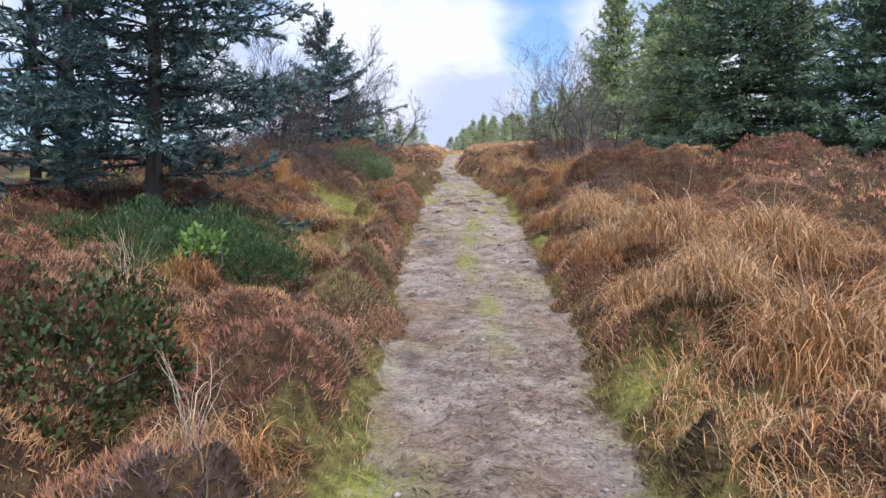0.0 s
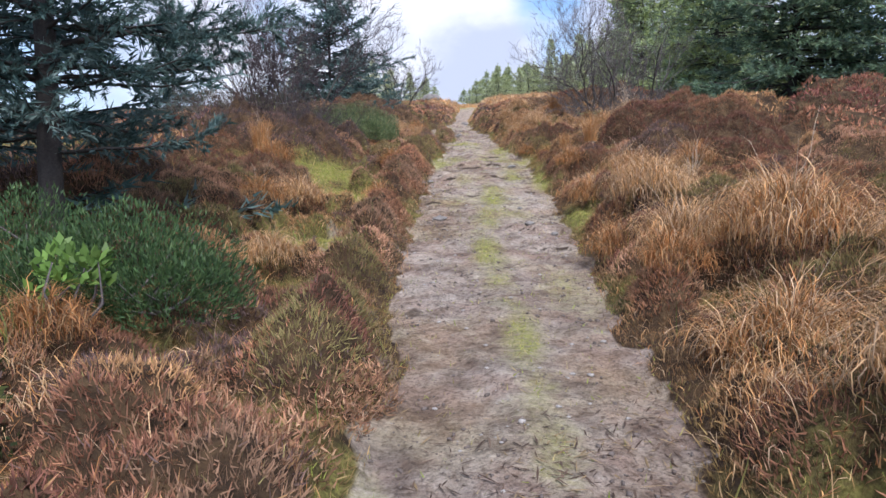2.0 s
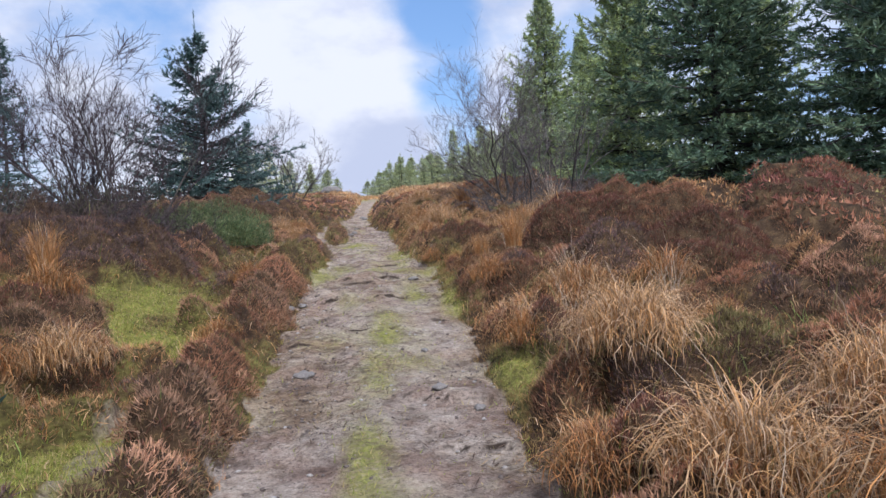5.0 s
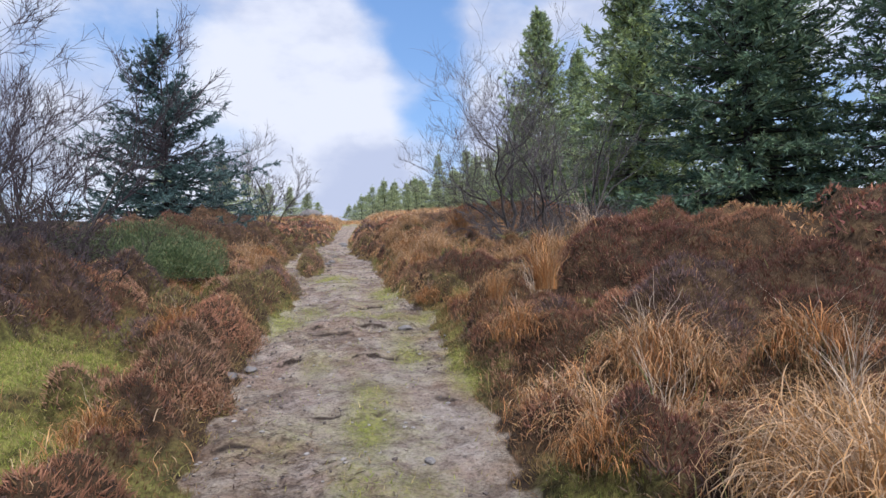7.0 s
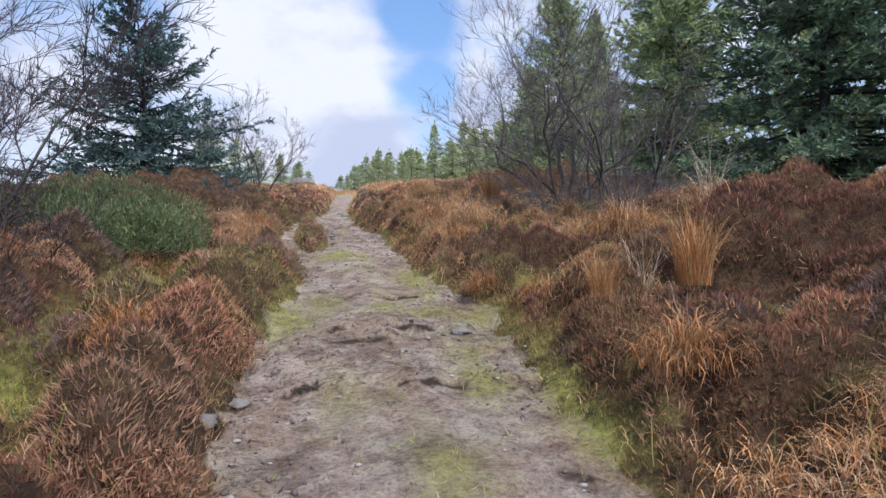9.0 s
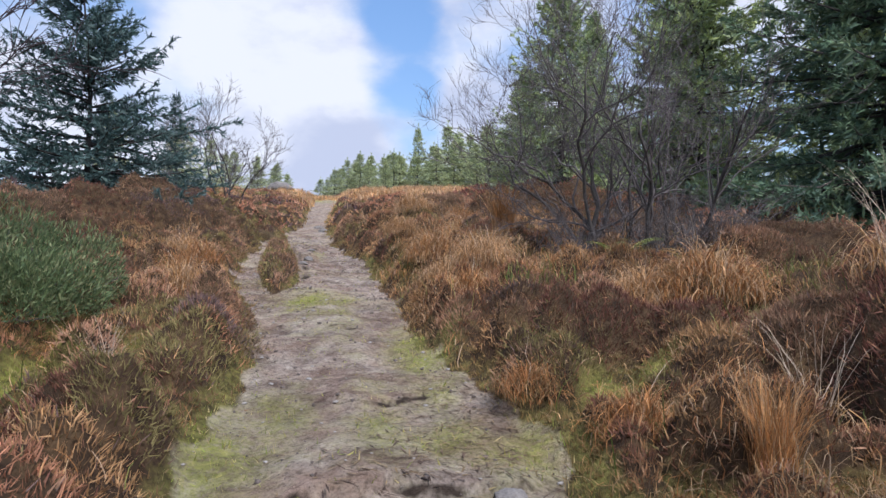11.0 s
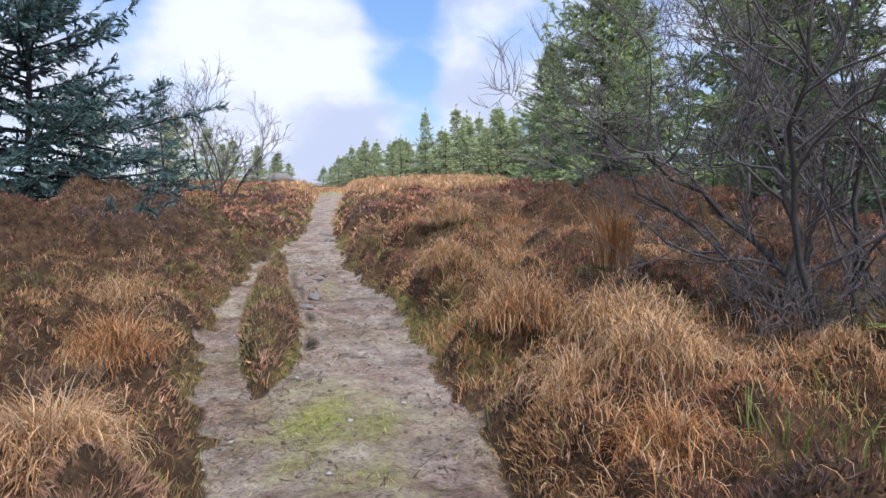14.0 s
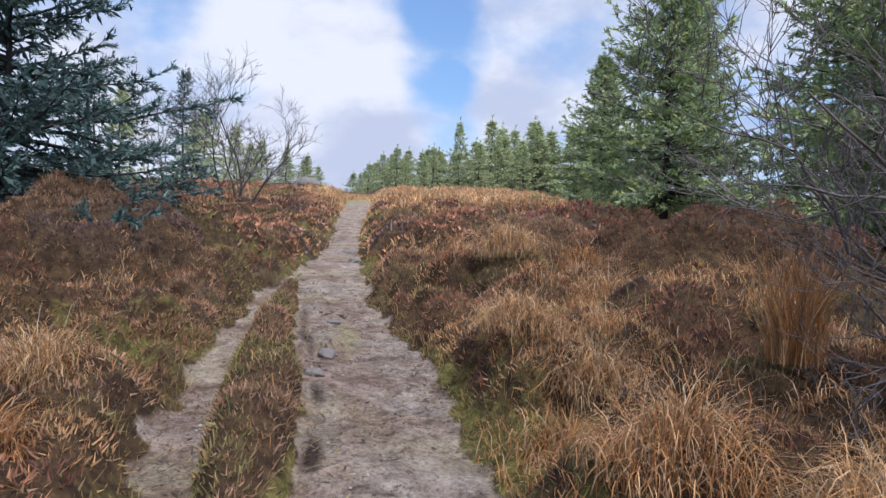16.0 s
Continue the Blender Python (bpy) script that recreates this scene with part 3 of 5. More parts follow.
growth = np.clip(heather_map + 0.65 * sstep(gold_map, 0.35, 0.75) + 0.5 * sstep(green_map, 0.4, 0.7), 0, 1)
lift = swell * growth * edge_room
lift = lift + 0.06 * np.clip(moss_map, 0, 1) * (1 - on_track) * (1 + wave(gx, gy, 8.0, 36)) * (1 - growth)
lift = np.where(on_isle, 0.27 * np.clip(np.minimum(gx - strip_left(gy), strip_right(gy) - gx) / 0.12, 0, 1) * growth * (0.8 + 0.3 * wave(gx, gy, 5.0, 41)), lift)


def sample(field, x, y):
    u = np.clip((x - X0) / CELL, 0, field.shape[0] - 1.001)
    v = np.clip((y - Y0) / CELL, 0, field.shape[1] - 1.001)
    i, j = u.astype(int), v.astype(int)
    f, g = u - i, v - j
    return field[i, j] * (1 - f) * (1 - g) + field[i + 1, j] * f * (1 - g) + field[i, j + 1] * (1 - f) * g + field[i + 1, j + 1] * f * g


def inside_map(x, y):
    return (x > X0) & (x < X1 - CELL) & (y > Y0) & (y < Y1 - CELL)


def surface(x, y):
    x, y = np.asarray(x, float), np.asarray(y, float)
    return land(x, y) + np.where(inside_map(x, y), sample(lift, x, y), 0)


def ground_at(x, y):
    return float(land(np.array([x]), np.array([y]))[0])


def stretch(lo, fine_lo, fine_hi, hi, step, grow):
    mid = np.arange(fine_lo, fine_hi + 1e-6, step)
    out, s, p = [], step, fine_hi
    while p < hi:
        s *= grow
        p += s
        out.append(min(p, hi))
    left, s, p = [], step, fine_lo
    while p > lo:
        s *= grow
        p -= s
        left.append(max(p, lo))
    return np.concatenate([left[::-1], mid, out])


def build_ground():
    xs = stretch(-450, -1.3, 1.7, 450, 0.04, 1.065)
    ys = stretch(-300, 3.0, 26, 700, 0.055, 1.05)
    gxx, gyy = np.meshgrid(xs, ys, indexing="ij")
    z = surface(gxx, gyy)
    v = np.stack([gxx, gyy, z], -1).reshape(-1, 3)
    nx, ny = len(xs), len(ys)
    i, j = np.meshgrid(np.arange(nx - 1), np.arange(ny - 1), indexing="ij")
    k = (i * ny + j).ravel()
    t = np.concatenate([np.stack([k, k + ny, k + ny + 1], -1), np.stack([k, k + ny + 1, k + 1], -1)])
    me = tri_mesh("ground", v, t, GROUND, smooth=True)
    x, y = v[:, 0], v[:, 1]
    ins = inside_map(x, y)
    _, edge = ledge_shape(x, y)
    hag = np.exp(-((x - strip_right(y) - 0.09) / 0.09) ** 2) * sstep(y, 22, 23) * sstep(-y, -29, -27.5) * (0.6 + 0.5 * wave(x, y, 4.0, 45))
    edge = np.maximum(edge, hag)
    fields = {"path": track(x, y), "moss": np.where(ins, np.maximum(sample(moss_map, x, y), 0.5 * (1 - sstep(sample(lift, x, y), 0.03, 0.14)) * (1 - track(x, y)) * sstep(wave(x, y, 1.5, 54), -0.5, 0.6)), 0.12), "peat": edge * 0.8}
    for key, val in fields.items():
        me.attributes.new(key, "FLOAT", "POINT").data.foreach_set("value", np.asarray(val, dtype=np.float32))
    return tagged(new("ground", me), "moorland hillside with a worn grey gravel track", "ground", kind="structure")


build_ground()


# ---- ground cover ----
def scatter(count, x0, x1, y0, y1):
    return rng.uniform(x0, x1, count), rng.uniform(y0, y1, count)


def slope_normal(x, y):
    e = 0.06
    n = np.stack([surface(x - e, y) - surface(x + e, y), surface(x, y - e) - surface(x, y + e), np.full(len(x), 2 * e)], -1)
    return unit(n)


HEATHER_TONES = np.array([(0.24, 0.1, 0.078), (0.52, 0.25, 0.15), (0.185, 0.125, 0.125), (0.62, 0.37, 0.18), (0.27, 0.235, 0.095), (0.33, 0.155, 0.1), (0.36, 0.22, 0.145), (0.62, 0.36, 0.23)])


def heather_chunk(count, box, length, width, simple):
    x, y = scatter(count, *box)
    keep = rng.random(count) < sample(heather_map, x, y) ** 1.1 * (0.4 + 0.6 * sstep(sample(lift, x, y), 0.03, 0.14))
    x, y = x[keep], y[keep]
    n = len(x)
    z = surface(x, y)
    up = unit(slope_normal(x, y) * 0.6 + np.array([0, 0, 0.6]) + rng.normal(0, 0.55, (n, 3)))
    side = unit(np.cross(up, random_dirs(n, rng)))
    jx, jy = x + rng.normal(0, 0.05, n), y + rng.normal(0, 0.05, n)
    k = tone[np.clip(((jx - X0) / CELL).astype(int), 0, tone.shape[0] - 1), np.clip(((jy - Y0) / CELL).astype(int), 0, tone.shape[1] - 1)].astype(int)
    k = np.where(rng.random(n) < 0.15, rng.integers(0, 8, n), k)
    c = HEATHER_TONES[k] * rng.uniform(0.7, 1.35, (n, 1))
    dark = np.clip(0.95 + 0.2 * wave(x, y, 1.0, 51) + 0.16 * wave(x, y, 3.3, 52), 0.45, 1.5)[:, None]
    c = c * dark
    low = (1 - sstep(sample(lift, x, y), 0.04, 0.14))[:, None] * (1 - sample(bushy, x, y))[:, None] * (0.5 + 0.5 * (wave(x, y, 1.3, 53) > -0.2))[:, None]
    c = c * (1 - 0.7 * low) + np.array([0.4, 0.31, 0.11]) * rng.uniform(0.7, 1.2, (n, 1)) * 0.7 * low
    L = length * rng.uniform(0.55, 1.35, n)
    base = np.stack([x, y, z - 0.25 * L], -1)
    v, t, k = spikes(base, up, side, L, width * rng.uniform(0.7, 1.4, n), c)
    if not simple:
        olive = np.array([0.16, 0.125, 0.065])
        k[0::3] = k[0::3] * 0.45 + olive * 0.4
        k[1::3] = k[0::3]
    return v, t, k


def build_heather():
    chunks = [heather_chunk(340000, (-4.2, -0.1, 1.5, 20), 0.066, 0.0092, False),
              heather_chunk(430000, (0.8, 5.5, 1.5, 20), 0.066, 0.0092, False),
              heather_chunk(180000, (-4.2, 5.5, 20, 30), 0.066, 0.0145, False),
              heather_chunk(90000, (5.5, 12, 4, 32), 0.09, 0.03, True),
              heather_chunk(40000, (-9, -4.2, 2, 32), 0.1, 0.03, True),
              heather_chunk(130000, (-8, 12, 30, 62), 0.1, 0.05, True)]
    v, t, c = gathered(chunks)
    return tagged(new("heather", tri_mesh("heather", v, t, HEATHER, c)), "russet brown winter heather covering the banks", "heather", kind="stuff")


GOLD_TONES = np.array([(0.62, 0.36, 0.15), (0.56, 0.28, 0.105), (0.68, 0.46, 0.25), (0.46, 0.22, 0.09), (0.58, 0.42, 0.27), (0.4, 0.27, 0.14)])
GREEN_TONES = np.array([(0.17, 0.25, 0.055), (0.25, 0.28, 0.08), (0.34, 0.32, 0.11), (0.15, 0.2, 0.05)])


def grass_chunk(count, box, length, width, field, tones, floor_chance, droop, seg=3):
    x, y = scatter(count, *box)
    q = sample(field, x, y)
    off = 1 - sample(on_track, x, y)
    keep = rng.random(count) < (sstep(q, 0.25, 0.7) + floor_chance * (1 - sample(moss_map, x, y).clip(0, 1))) * off ** 2 * (1 - 0.9 * sample(bushy, x, y))
    x, y = x[keep], y[keep]
    n = len(x)
    a = 1.4 * np.pi * wave(x, y, 3.5, 61) + rng.normal(0, 1.2, n)
    lean = np.stack([np.cos(a), np.sin(a), np.zeros(n)], -1)
    c = tones[rng.integers(0, len(tones), n)] * rng.uniform(0.7, 1.25, (n, 1)) * (0.9 + 0.25 * wave(x, y, 1.6, 62))[:, None]
    L = length * rng.uniform(0.5, 1.4, n)
    return blades(np.stack([x, y, surface(x, y) - 0.02], -1), lean, L, width * rng.uniform(0.7, 1.4, n), c, droop * rng.uniform(0.3, 1.3, n), rng, seg)


def build_grass():
    chunks = [grass_chunk(60000, (-2, 15, 44, 65), 0.3, 0.03, gold_map, GOLD_TONES[[0, 2, 4]] * 1.2, 0.02, 1.6, 2),
              grass_chunk(130000, (1.0, 5.0, 2.0, 20), 0.19, 0.0048, gold_map, GOLD_TONES, 0.09, 3.9, 4),
              grass_chunk(85000, (-4.2, -0.2, 2.0, 20), 0.18, 0.0048, gold_map, GOLD_TONES, 0.09, 3.9, 4),
              grass_chunk(80000, (-4.2, 6.0, 20, 31), 0.19, 0.006, gold_map, GOLD_TONES, 0.06, 2.8),
              grass_chunk(30000, (5, 11, 4, 32), 0.24, 0.012, gold_map, GOLD_TONES, 0.06, 1.8, 2),
              grass_chunk(70000, (-8, 13, 31, 65), 0.26, 0.02, gold_map, GOLD_TONES, 0.04, 1.8, 2),
              grass_chunk(50000, (-4.2, 5.5, 2, 25), 0.26, 0.006, green_map, GREEN_TONES, 0.03, 1.4)]
    v, t, c = gathered(chunks)
    return tagged(new("dry_grass", tri_mesh("dry_grass", v, t, GRASS, c)), "golden dead moor grass bent over among heather", "grass", kind="stuff")


def build_turf():
    x, y = scatter(330000, -3.2, 3.2, 1.5, 30)
    on = sample(on_track, x, y)
    fringe = np.exp(-((on - 0.35) / 0.3) ** 2) * sstep(wave(x, y, 2.4, 91), -0.6, 0.5) * 0.5 + 0.035 * on
    fringe = np.where(on < 0.02, 0, fringe)
    ax, ay = scatter(90000, -2.9, -1.0, 8, 20)
    more = sample(moss_map, ax, ay) > 0.35
    x, y, on, fringe = (np.concatenate(p) for p in ((x, ax[more]), (y, ay[more]), (on, np.zeros(more.sum())), (fringe, np.zeros(more.sum()))))
    keep = rng.random(len(x)) < np.maximum(sstep(sample(moss_map, x, y), 0.25, 0.7) * (0.35 + 0.65 * (on < 0.5)), fringe)
    x, y = x[keep], y[keep]
    n = len(x)
    up = unit(np.array([0, 0, 0.8]) + rng.normal(0, 0.5, (n, 3)))
    tones = np.array([(0.25, 0.31, 0.06), (0.34, 0.37, 0.085), (0.42, 0.39, 0.12), (0.46, 0.38, 0.18)])
    c = tones[rng.integers(0, 4, n)] * rng.uniform(0.8, 1.2, (n, 1))
    v, t, c = spikes(np.stack([x, y, surface(x, y) - 0.003], -1), up, unit(np.cross(up, random_dirs(n, rng))), rng.uniform(0.015, 0.06, n), rng.uniform(0.004, 0.008, n), c)
    return tagged(new("mossy_turf", tri_mesh("mossy_turf", v, t, GRASS, c)), "short yellow-green moss and turf beside the track", "moss", kind="stuff")


def lump(r, seed):
    """A rough stone of 20 faces, one metre across."""
    q = np.random.default_rng(seed)
    bm = bmesh.new()
    bmesh.ops.create_icosphere(bm, subdivisions=r, radius=0.5)
    for v in bm.verts:
        d = v.co.normalized()
        v.co *= 0.85 + 0.3 * noise.noise(d * 1.6 + Vector((seed, 0, 0))) + 0.15 * noise.noise(d * 4 + Vector((0, seed, 0)))
    v = np.array([p.co[:] for p in bm.verts])
    bm.verts.ensure_lookup_table()
    t = np.array([[p.index for p in f.verts] for f in bm.faces])
    bm.free()
    return v, t


def build_gravel():
    base, tri = lump(1, 3)
    base = base * [1, 1, 0.8]
    x, y = scatter(12000, -1.3, 1.6, 2, 30)
    keep = rng.random(len(x)) < sample(on_track, x, y) * (0.5 + 0.5 * (wave(x, y, 2.2, 71) > 0))
    x, y = x[keep][:1800], y[keep][:1800]
    n = len(x)
    s = 0.006 + 0.04 * rng.random(n) ** 7
    a = rng.uniform(0, 6.28, n)
    bx, by, bz = base.T
    vx = x[:, None] + s[:, None] * 1.2 * (bx * np.cos(a)[:, None] - by * np.sin(a)[:, None])
    vy = y[:, None] + s[:, None] * 1.2 * (bx * np.sin(a)[:, None] + by * np.cos(a)[:, None])
    vz = (surface(x, y) + 0.1 * s)[:, None] + s[:, None] * 0.7 * bz
    v = np.stack([vx, vy, vz], -1).reshape(-1, 3)
    t = (tri[None] + np.arange(n)[:, None, None] * len(base)).reshape(-1, 3)
    return tagged(new("gravel", tri_mesh("gravel", v, t, PALE_STONE)), "small grey stones lying loose on the track", "gravel", kind="stuff")


def build_clods():
    base, tri = lump(1, 8)
    base = base + np.random.default_rng(3).normal(0, 0.09, base.shape)
    x, y = scatter(26000, -1.2, 1.6, 2, 30)
    _, edge = ledge_shape(x, y)
    keep = rng.random(len(x)) < sample(on_track, x, y) * np.clip(0.12 + 0.9 * sstep(wave(x, y, 2.6, 75), -0.3, 0.7) * sstep(wave(x, y, 9.0, 76), -0.5, 0.5) + edge, 0, 1) * (1 - sample(moss_map, x, y).clip(0, 1) * 0.7)
    x, y = x[keep][:3400], y[keep][:3400]
    n = len(x)
    s = 0.008 + 0.03 * rng.random(n) ** 4
    a = rng.uniform(0, 6.28, n)
    bx, by, bz = base.T
    bx, by = bx[None] * rng.uniform(0.7, 2.0, (n, 1)), by[None] * rng.uniform(0.6, 1.3, (n, 1))
    vx = x[:, None] + s[:, None] * (bx * np.cos(a)[:, None] - by * np.sin(a)[:, None])
    vy = y[:, None] + s[:, None] * (bx * np.sin(a)[:, None] + by * np.cos(a)[:, None])
    vz = (surface(x, y) + 0.12 * s)[:, None] + (s * rng.uniform(0.5, 1.0, n))[:, None] * bz
    v = np.stack([vx, vy, vz], -1).reshape(-1, 3)
    t = (tri[None] + np.arange(n)[:, None, None] * len(base)).reshape(-1, 3)
    return tagged(new("peat_crumbs", tri_mesh("peat_crumbs", v, t, MUD)), "dark crumbs of peat trodden into the track", "soil", kind="stuff")


def build_litter():
    x, y = scatter(30000, -1.3, 1.6, 2, 30)
    keep = rng.random(len(x)) < sample(on_track, x, y) * sstep(wave(x, y, 1.8, 81), -0.3, 0.6)
    x, y = x[keep], y[keep]
    n = len(x)
    a = rng.uniform(0, 6.28, n)
    way = np.stack([np.cos(a), np.sin(a), rng.normal(0, 0.08, n)], -1)
    side = np.stack([-np.sin(a), np.cos(a), np.zeros(n)], -1)
    tones = np.array([(0.09, 0.06, 0.045), (0.3, 0.22, 0.12), (0.16, 0.11, 0.08)])
    v, t, c = kites(np.stack([x, y, surface(x, y) + 0.006], -1), way, side, rng.uniform(0.03, 0.15, n), rng.uniform(0.005, 0.012, n), tones[rng.integers(0, 3, n)])
    return tagged(new("plant_litter", tri_mesh("plant_litter", v, t, GRASS, c)), "dead stalks and heather bits on the track", "litter", kind="stuff")


# ---- trees ----
def conifer(name, height, radius, clear_stem, seed, whorls, per_whorl, side_step, needles, needle_len, needle_wide, tones, label, lean=(0, 0), thin_top=0.3, sub=3, power=0.75, droop=0.0, fill=(8, 0.3, 0.1), near=False, low=1.0, sweep=0.0, leader=0.35, open_top=0.0):
    """A spruce: tapered trunk, whorls of limbs that sweep up at the tips, side shoots clad in needles."""
    r = np.random.default_rng(seed)
    root = new(name)
    root.empty_display_size = 0.3
    tagged(root, label, "tree")
    hs = np.linspace(-0.15, height, 14)

    def stem(h):
        u = np.clip(h / height, 0, 1)
        return np.array([lean[0] * u ** 1.4 * height + 0.04 * np.sin(h * 1.3 + seed), lean[1] * u * height + 0.04 * np.sin(h * 1.7 + seed), h])

    girth = 0.0125 * height
    v, t, c = tubes([([stem(h) for h in hs], [max(0.008, girth * (1 - max(h, 0) / height) ** 0.9 + (0.05 if h < 0.05 else 0)) for h in hs], 9)])
    part("trunk", tri_mesh("trunk", v, t, SPRUCE_BARK, smooth=True), root, "dark scaly trunk")
    lines, s0, sd, sl = [], [], [], []
    inner, inner_way = [], []
    for w in range(whorls):
        u = (w + r.uniform(0, 0.6)) / whorls
        h0 = clear_stem + (height * 0.985 - clear_stem) * u
        reach = (radius * (1 - u) ** power + 0.12) * np.interp(u, (0, 0.22), (low, 1))
        for b in range(max(4, round(per_whorl * (1 - open_top * u)))):
            az = 2 * np.pi * (b + r.uniform(-0.3, 0.3)) / per_whorl + w * 0.9
            L = reach * r.uniform(0.55, 1.15)
            h = h0 + r.uniform(-0.22, 0.22)
            out = np.array([np.cos(az), np.sin(az), 0])
            tilt = np.interp(u, (0, 0.25, 0.6, 1), (-0.12 - droop, 0.05 - droop * 0.5, 0.4, 1.0)) + sweep + r.normal(0, 0.08)
            pts, p = [stem(h)], stem(h)
            k = 6
            for q in range(k):
                tl = tilt + 0.5 * (q / k) ** 2 - 0.12 * np.sin(np.pi * q / k)
                p = p + (out * np.cos(tl) + np.array([0, 0, np.sin(tl)])) * L / k + r.normal(0, 0.012 * L, 3)
                pts.append(p)
            pts = np.array(pts)
            lines.append((pts, np.linspace(max(0.006, 0.011 * L + 0.004), 0.003, k + 1), 4) if near else (pts[::2], np.linspace(max(0.008, 0.012 * L + 0.004), 0.004, k // 2 + 1), 3))
            cross = np.cross(out, [0, 0, 1.0])
            for q in range(int(fill[0] * (0.4 + 0.6 * L / radius) * (1 - open_top * u))):
                f = r.uniform(0.05, 0.85)
                i = min(int(f * k), k - 1)
                inner.append(pts[i] + (pts[i + 1] - pts[i]) * (f * k - i))
                inner_way.append(unit(out * r.uniform(0, 1) + cross * r.uniform(-1, 1) + np.array([0, 0, r.uniform(-0.6, 0.5)])))
            m = max(3, int(L / side_step))
            start = np.interp(u, (0, 0.5, 1), (0.3, 0.18, 0.08))
            for q in range(m):
                f = start + (1 - start) * (q + r.random()) / m
                i = min(int(f * k), k - 1)
                a = pts[i] + (pts[i + 1] - pts[i]) * (f * k - i)
                d = unit(pts[i + 1] - pts[i])
                sgn = 1 if q % 2 else -1
                sw = unit(d * r.uniform(0.5, 0.9) + cross * sgn * r.uniform(0.55, 1.0) + np.array([0, 0, r.uniform(-0.6, 0.55)]))
                SL = (0.14 + 0.42 * L * (1 - f) * 0.6 + 0.04) * r.uniform(0.7, 1.2)
                s0.append(a)
                sd.append(sw)
                sl.append(SL)
                for g in range(sub):
                    ff = r.uniform(0.15, 0.85)
                    s0.append(a + sw * SL * ff)
                    sd.append(unit(sw * 0.8 + d * 0.4 * r.uniform(0, 1) + r.normal(0, 0.45, 3)))
                    sl.append(SL * (1 - ff) * 0.6 + 0.07)
            s0.append(pts[-2])
            sd.append(unit(pts[-1] - pts[-2]))
            sl.append(L / k + 0.12)
    top = stem(height)
    s0.append(top - [0, 0, 0.05])
    sd.append(np.array([0, 0, 1.0]))
    sl.append(leader)
    s0, sd, sl = np.array(s0), np.array(sd), np.array(sl)
    own = 4 * per_whorl if near else 0
    for ln in lines[:own]:
        v, t, c = tubes([ln])
        part("limb", tri_mesh("limb", v, t, SPRUCE_BARK, smooth=True), root)
    v, t, c = tubes(lines[own:])
    sp = random_dirs(len(s0), r)
    sv, st, sc = kites(s0, sd, unit(np.cross(sd, sp)), sl, np.full(len(s0), 0.006), np.ones((len(s0), 3)), 0.1)
    v, t, c = gathered([(v, t, c), (sv, st, sc)]) if near else (v, t, c)
    part("crown_frame", tri_mesh("crown_frame", v, t, SPRUCE_BARK), root, "thin dark limbs")
    count = np.maximum(3, (needles * sl / 0.25).astype(int))
    idx = np.repeat(np.arange(len(s0)), count)
    n = len(idx)
    d = sd[idx]
    f = r.random(n) ** 0.85
    rad = unit(np.cross(d, random_dirs(n, r)))
    way = unit(d * 0.85 + rad * 0.65 + np.array([0, 0, 0.1]))
    side = unit(np.cross(way, random_dirs(n, r)))
    tone_of = np.array(tones)[r.integers(0, len(tones), len(s0))][idx] * r.uniform(0.8, 1.25, (n, 1))
    v, t, c = spikes(s0[idx] + d * (sl[idx] * f)[:, None], way, side, needle_len * r.uniform(0.7, 1.25, n), needle_wide * r.uniform(0.8, 1.2, n), tone_of)
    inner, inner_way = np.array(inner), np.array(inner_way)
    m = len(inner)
    # fill inside the crown is tinted darker, its shade painted into the needle tones
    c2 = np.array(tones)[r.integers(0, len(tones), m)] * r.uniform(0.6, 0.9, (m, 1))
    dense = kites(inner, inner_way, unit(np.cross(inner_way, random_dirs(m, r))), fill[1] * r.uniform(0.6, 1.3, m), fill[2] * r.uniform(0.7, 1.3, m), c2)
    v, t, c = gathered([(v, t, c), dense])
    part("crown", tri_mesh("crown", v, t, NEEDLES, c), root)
    return root


BLUE_TONES = ((0.075, 0.135, 0.13), (0.1, 0.17, 0.16), (0.06, 0.11, 0.1), (0.135, 0.2, 0.185))
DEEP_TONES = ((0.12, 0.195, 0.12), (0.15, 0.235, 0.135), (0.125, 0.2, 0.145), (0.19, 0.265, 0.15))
# paler than real needles: sunlight on the right-hand spruces is put into their colour
SUNLIT_TONES = ((0.36, 0.45, 0.19), (0.42, 0.5, 0.21), (0.31, 0.41, 0.24), (0.34, 0.42, 0.28))
# paler still: sun and distance haze painted into the needles on the brow
FAR_HAZE_TONES = ((0.44, 0.5, 0.26), (0.5, 0.55, 0.29), (0.4, 0.48, 0.31))


def stand(ob, x, y, turn=0, size=1.0, sink=0.05):
    ob.matrix_basis = pose(x, y, ground_at(x, y) - sink, 0, 0, turn) @ Matrix.Diagonal((size, size, size, 1))
    return ob


def again(ob, x, y, turn, size, sink=0.05, label="", wide=1.0):
    c = copy_thing(ob, pose(x, y, ground_at(x, y) - sink, 0, 0, turn))
    c.matrix_basis = pose(x, y, ground_at(x, y) - sink, 0, 0, turn) @ Matrix.Diagonal((size * wide, size * wide, size, 1))
    return tagged(c, label)


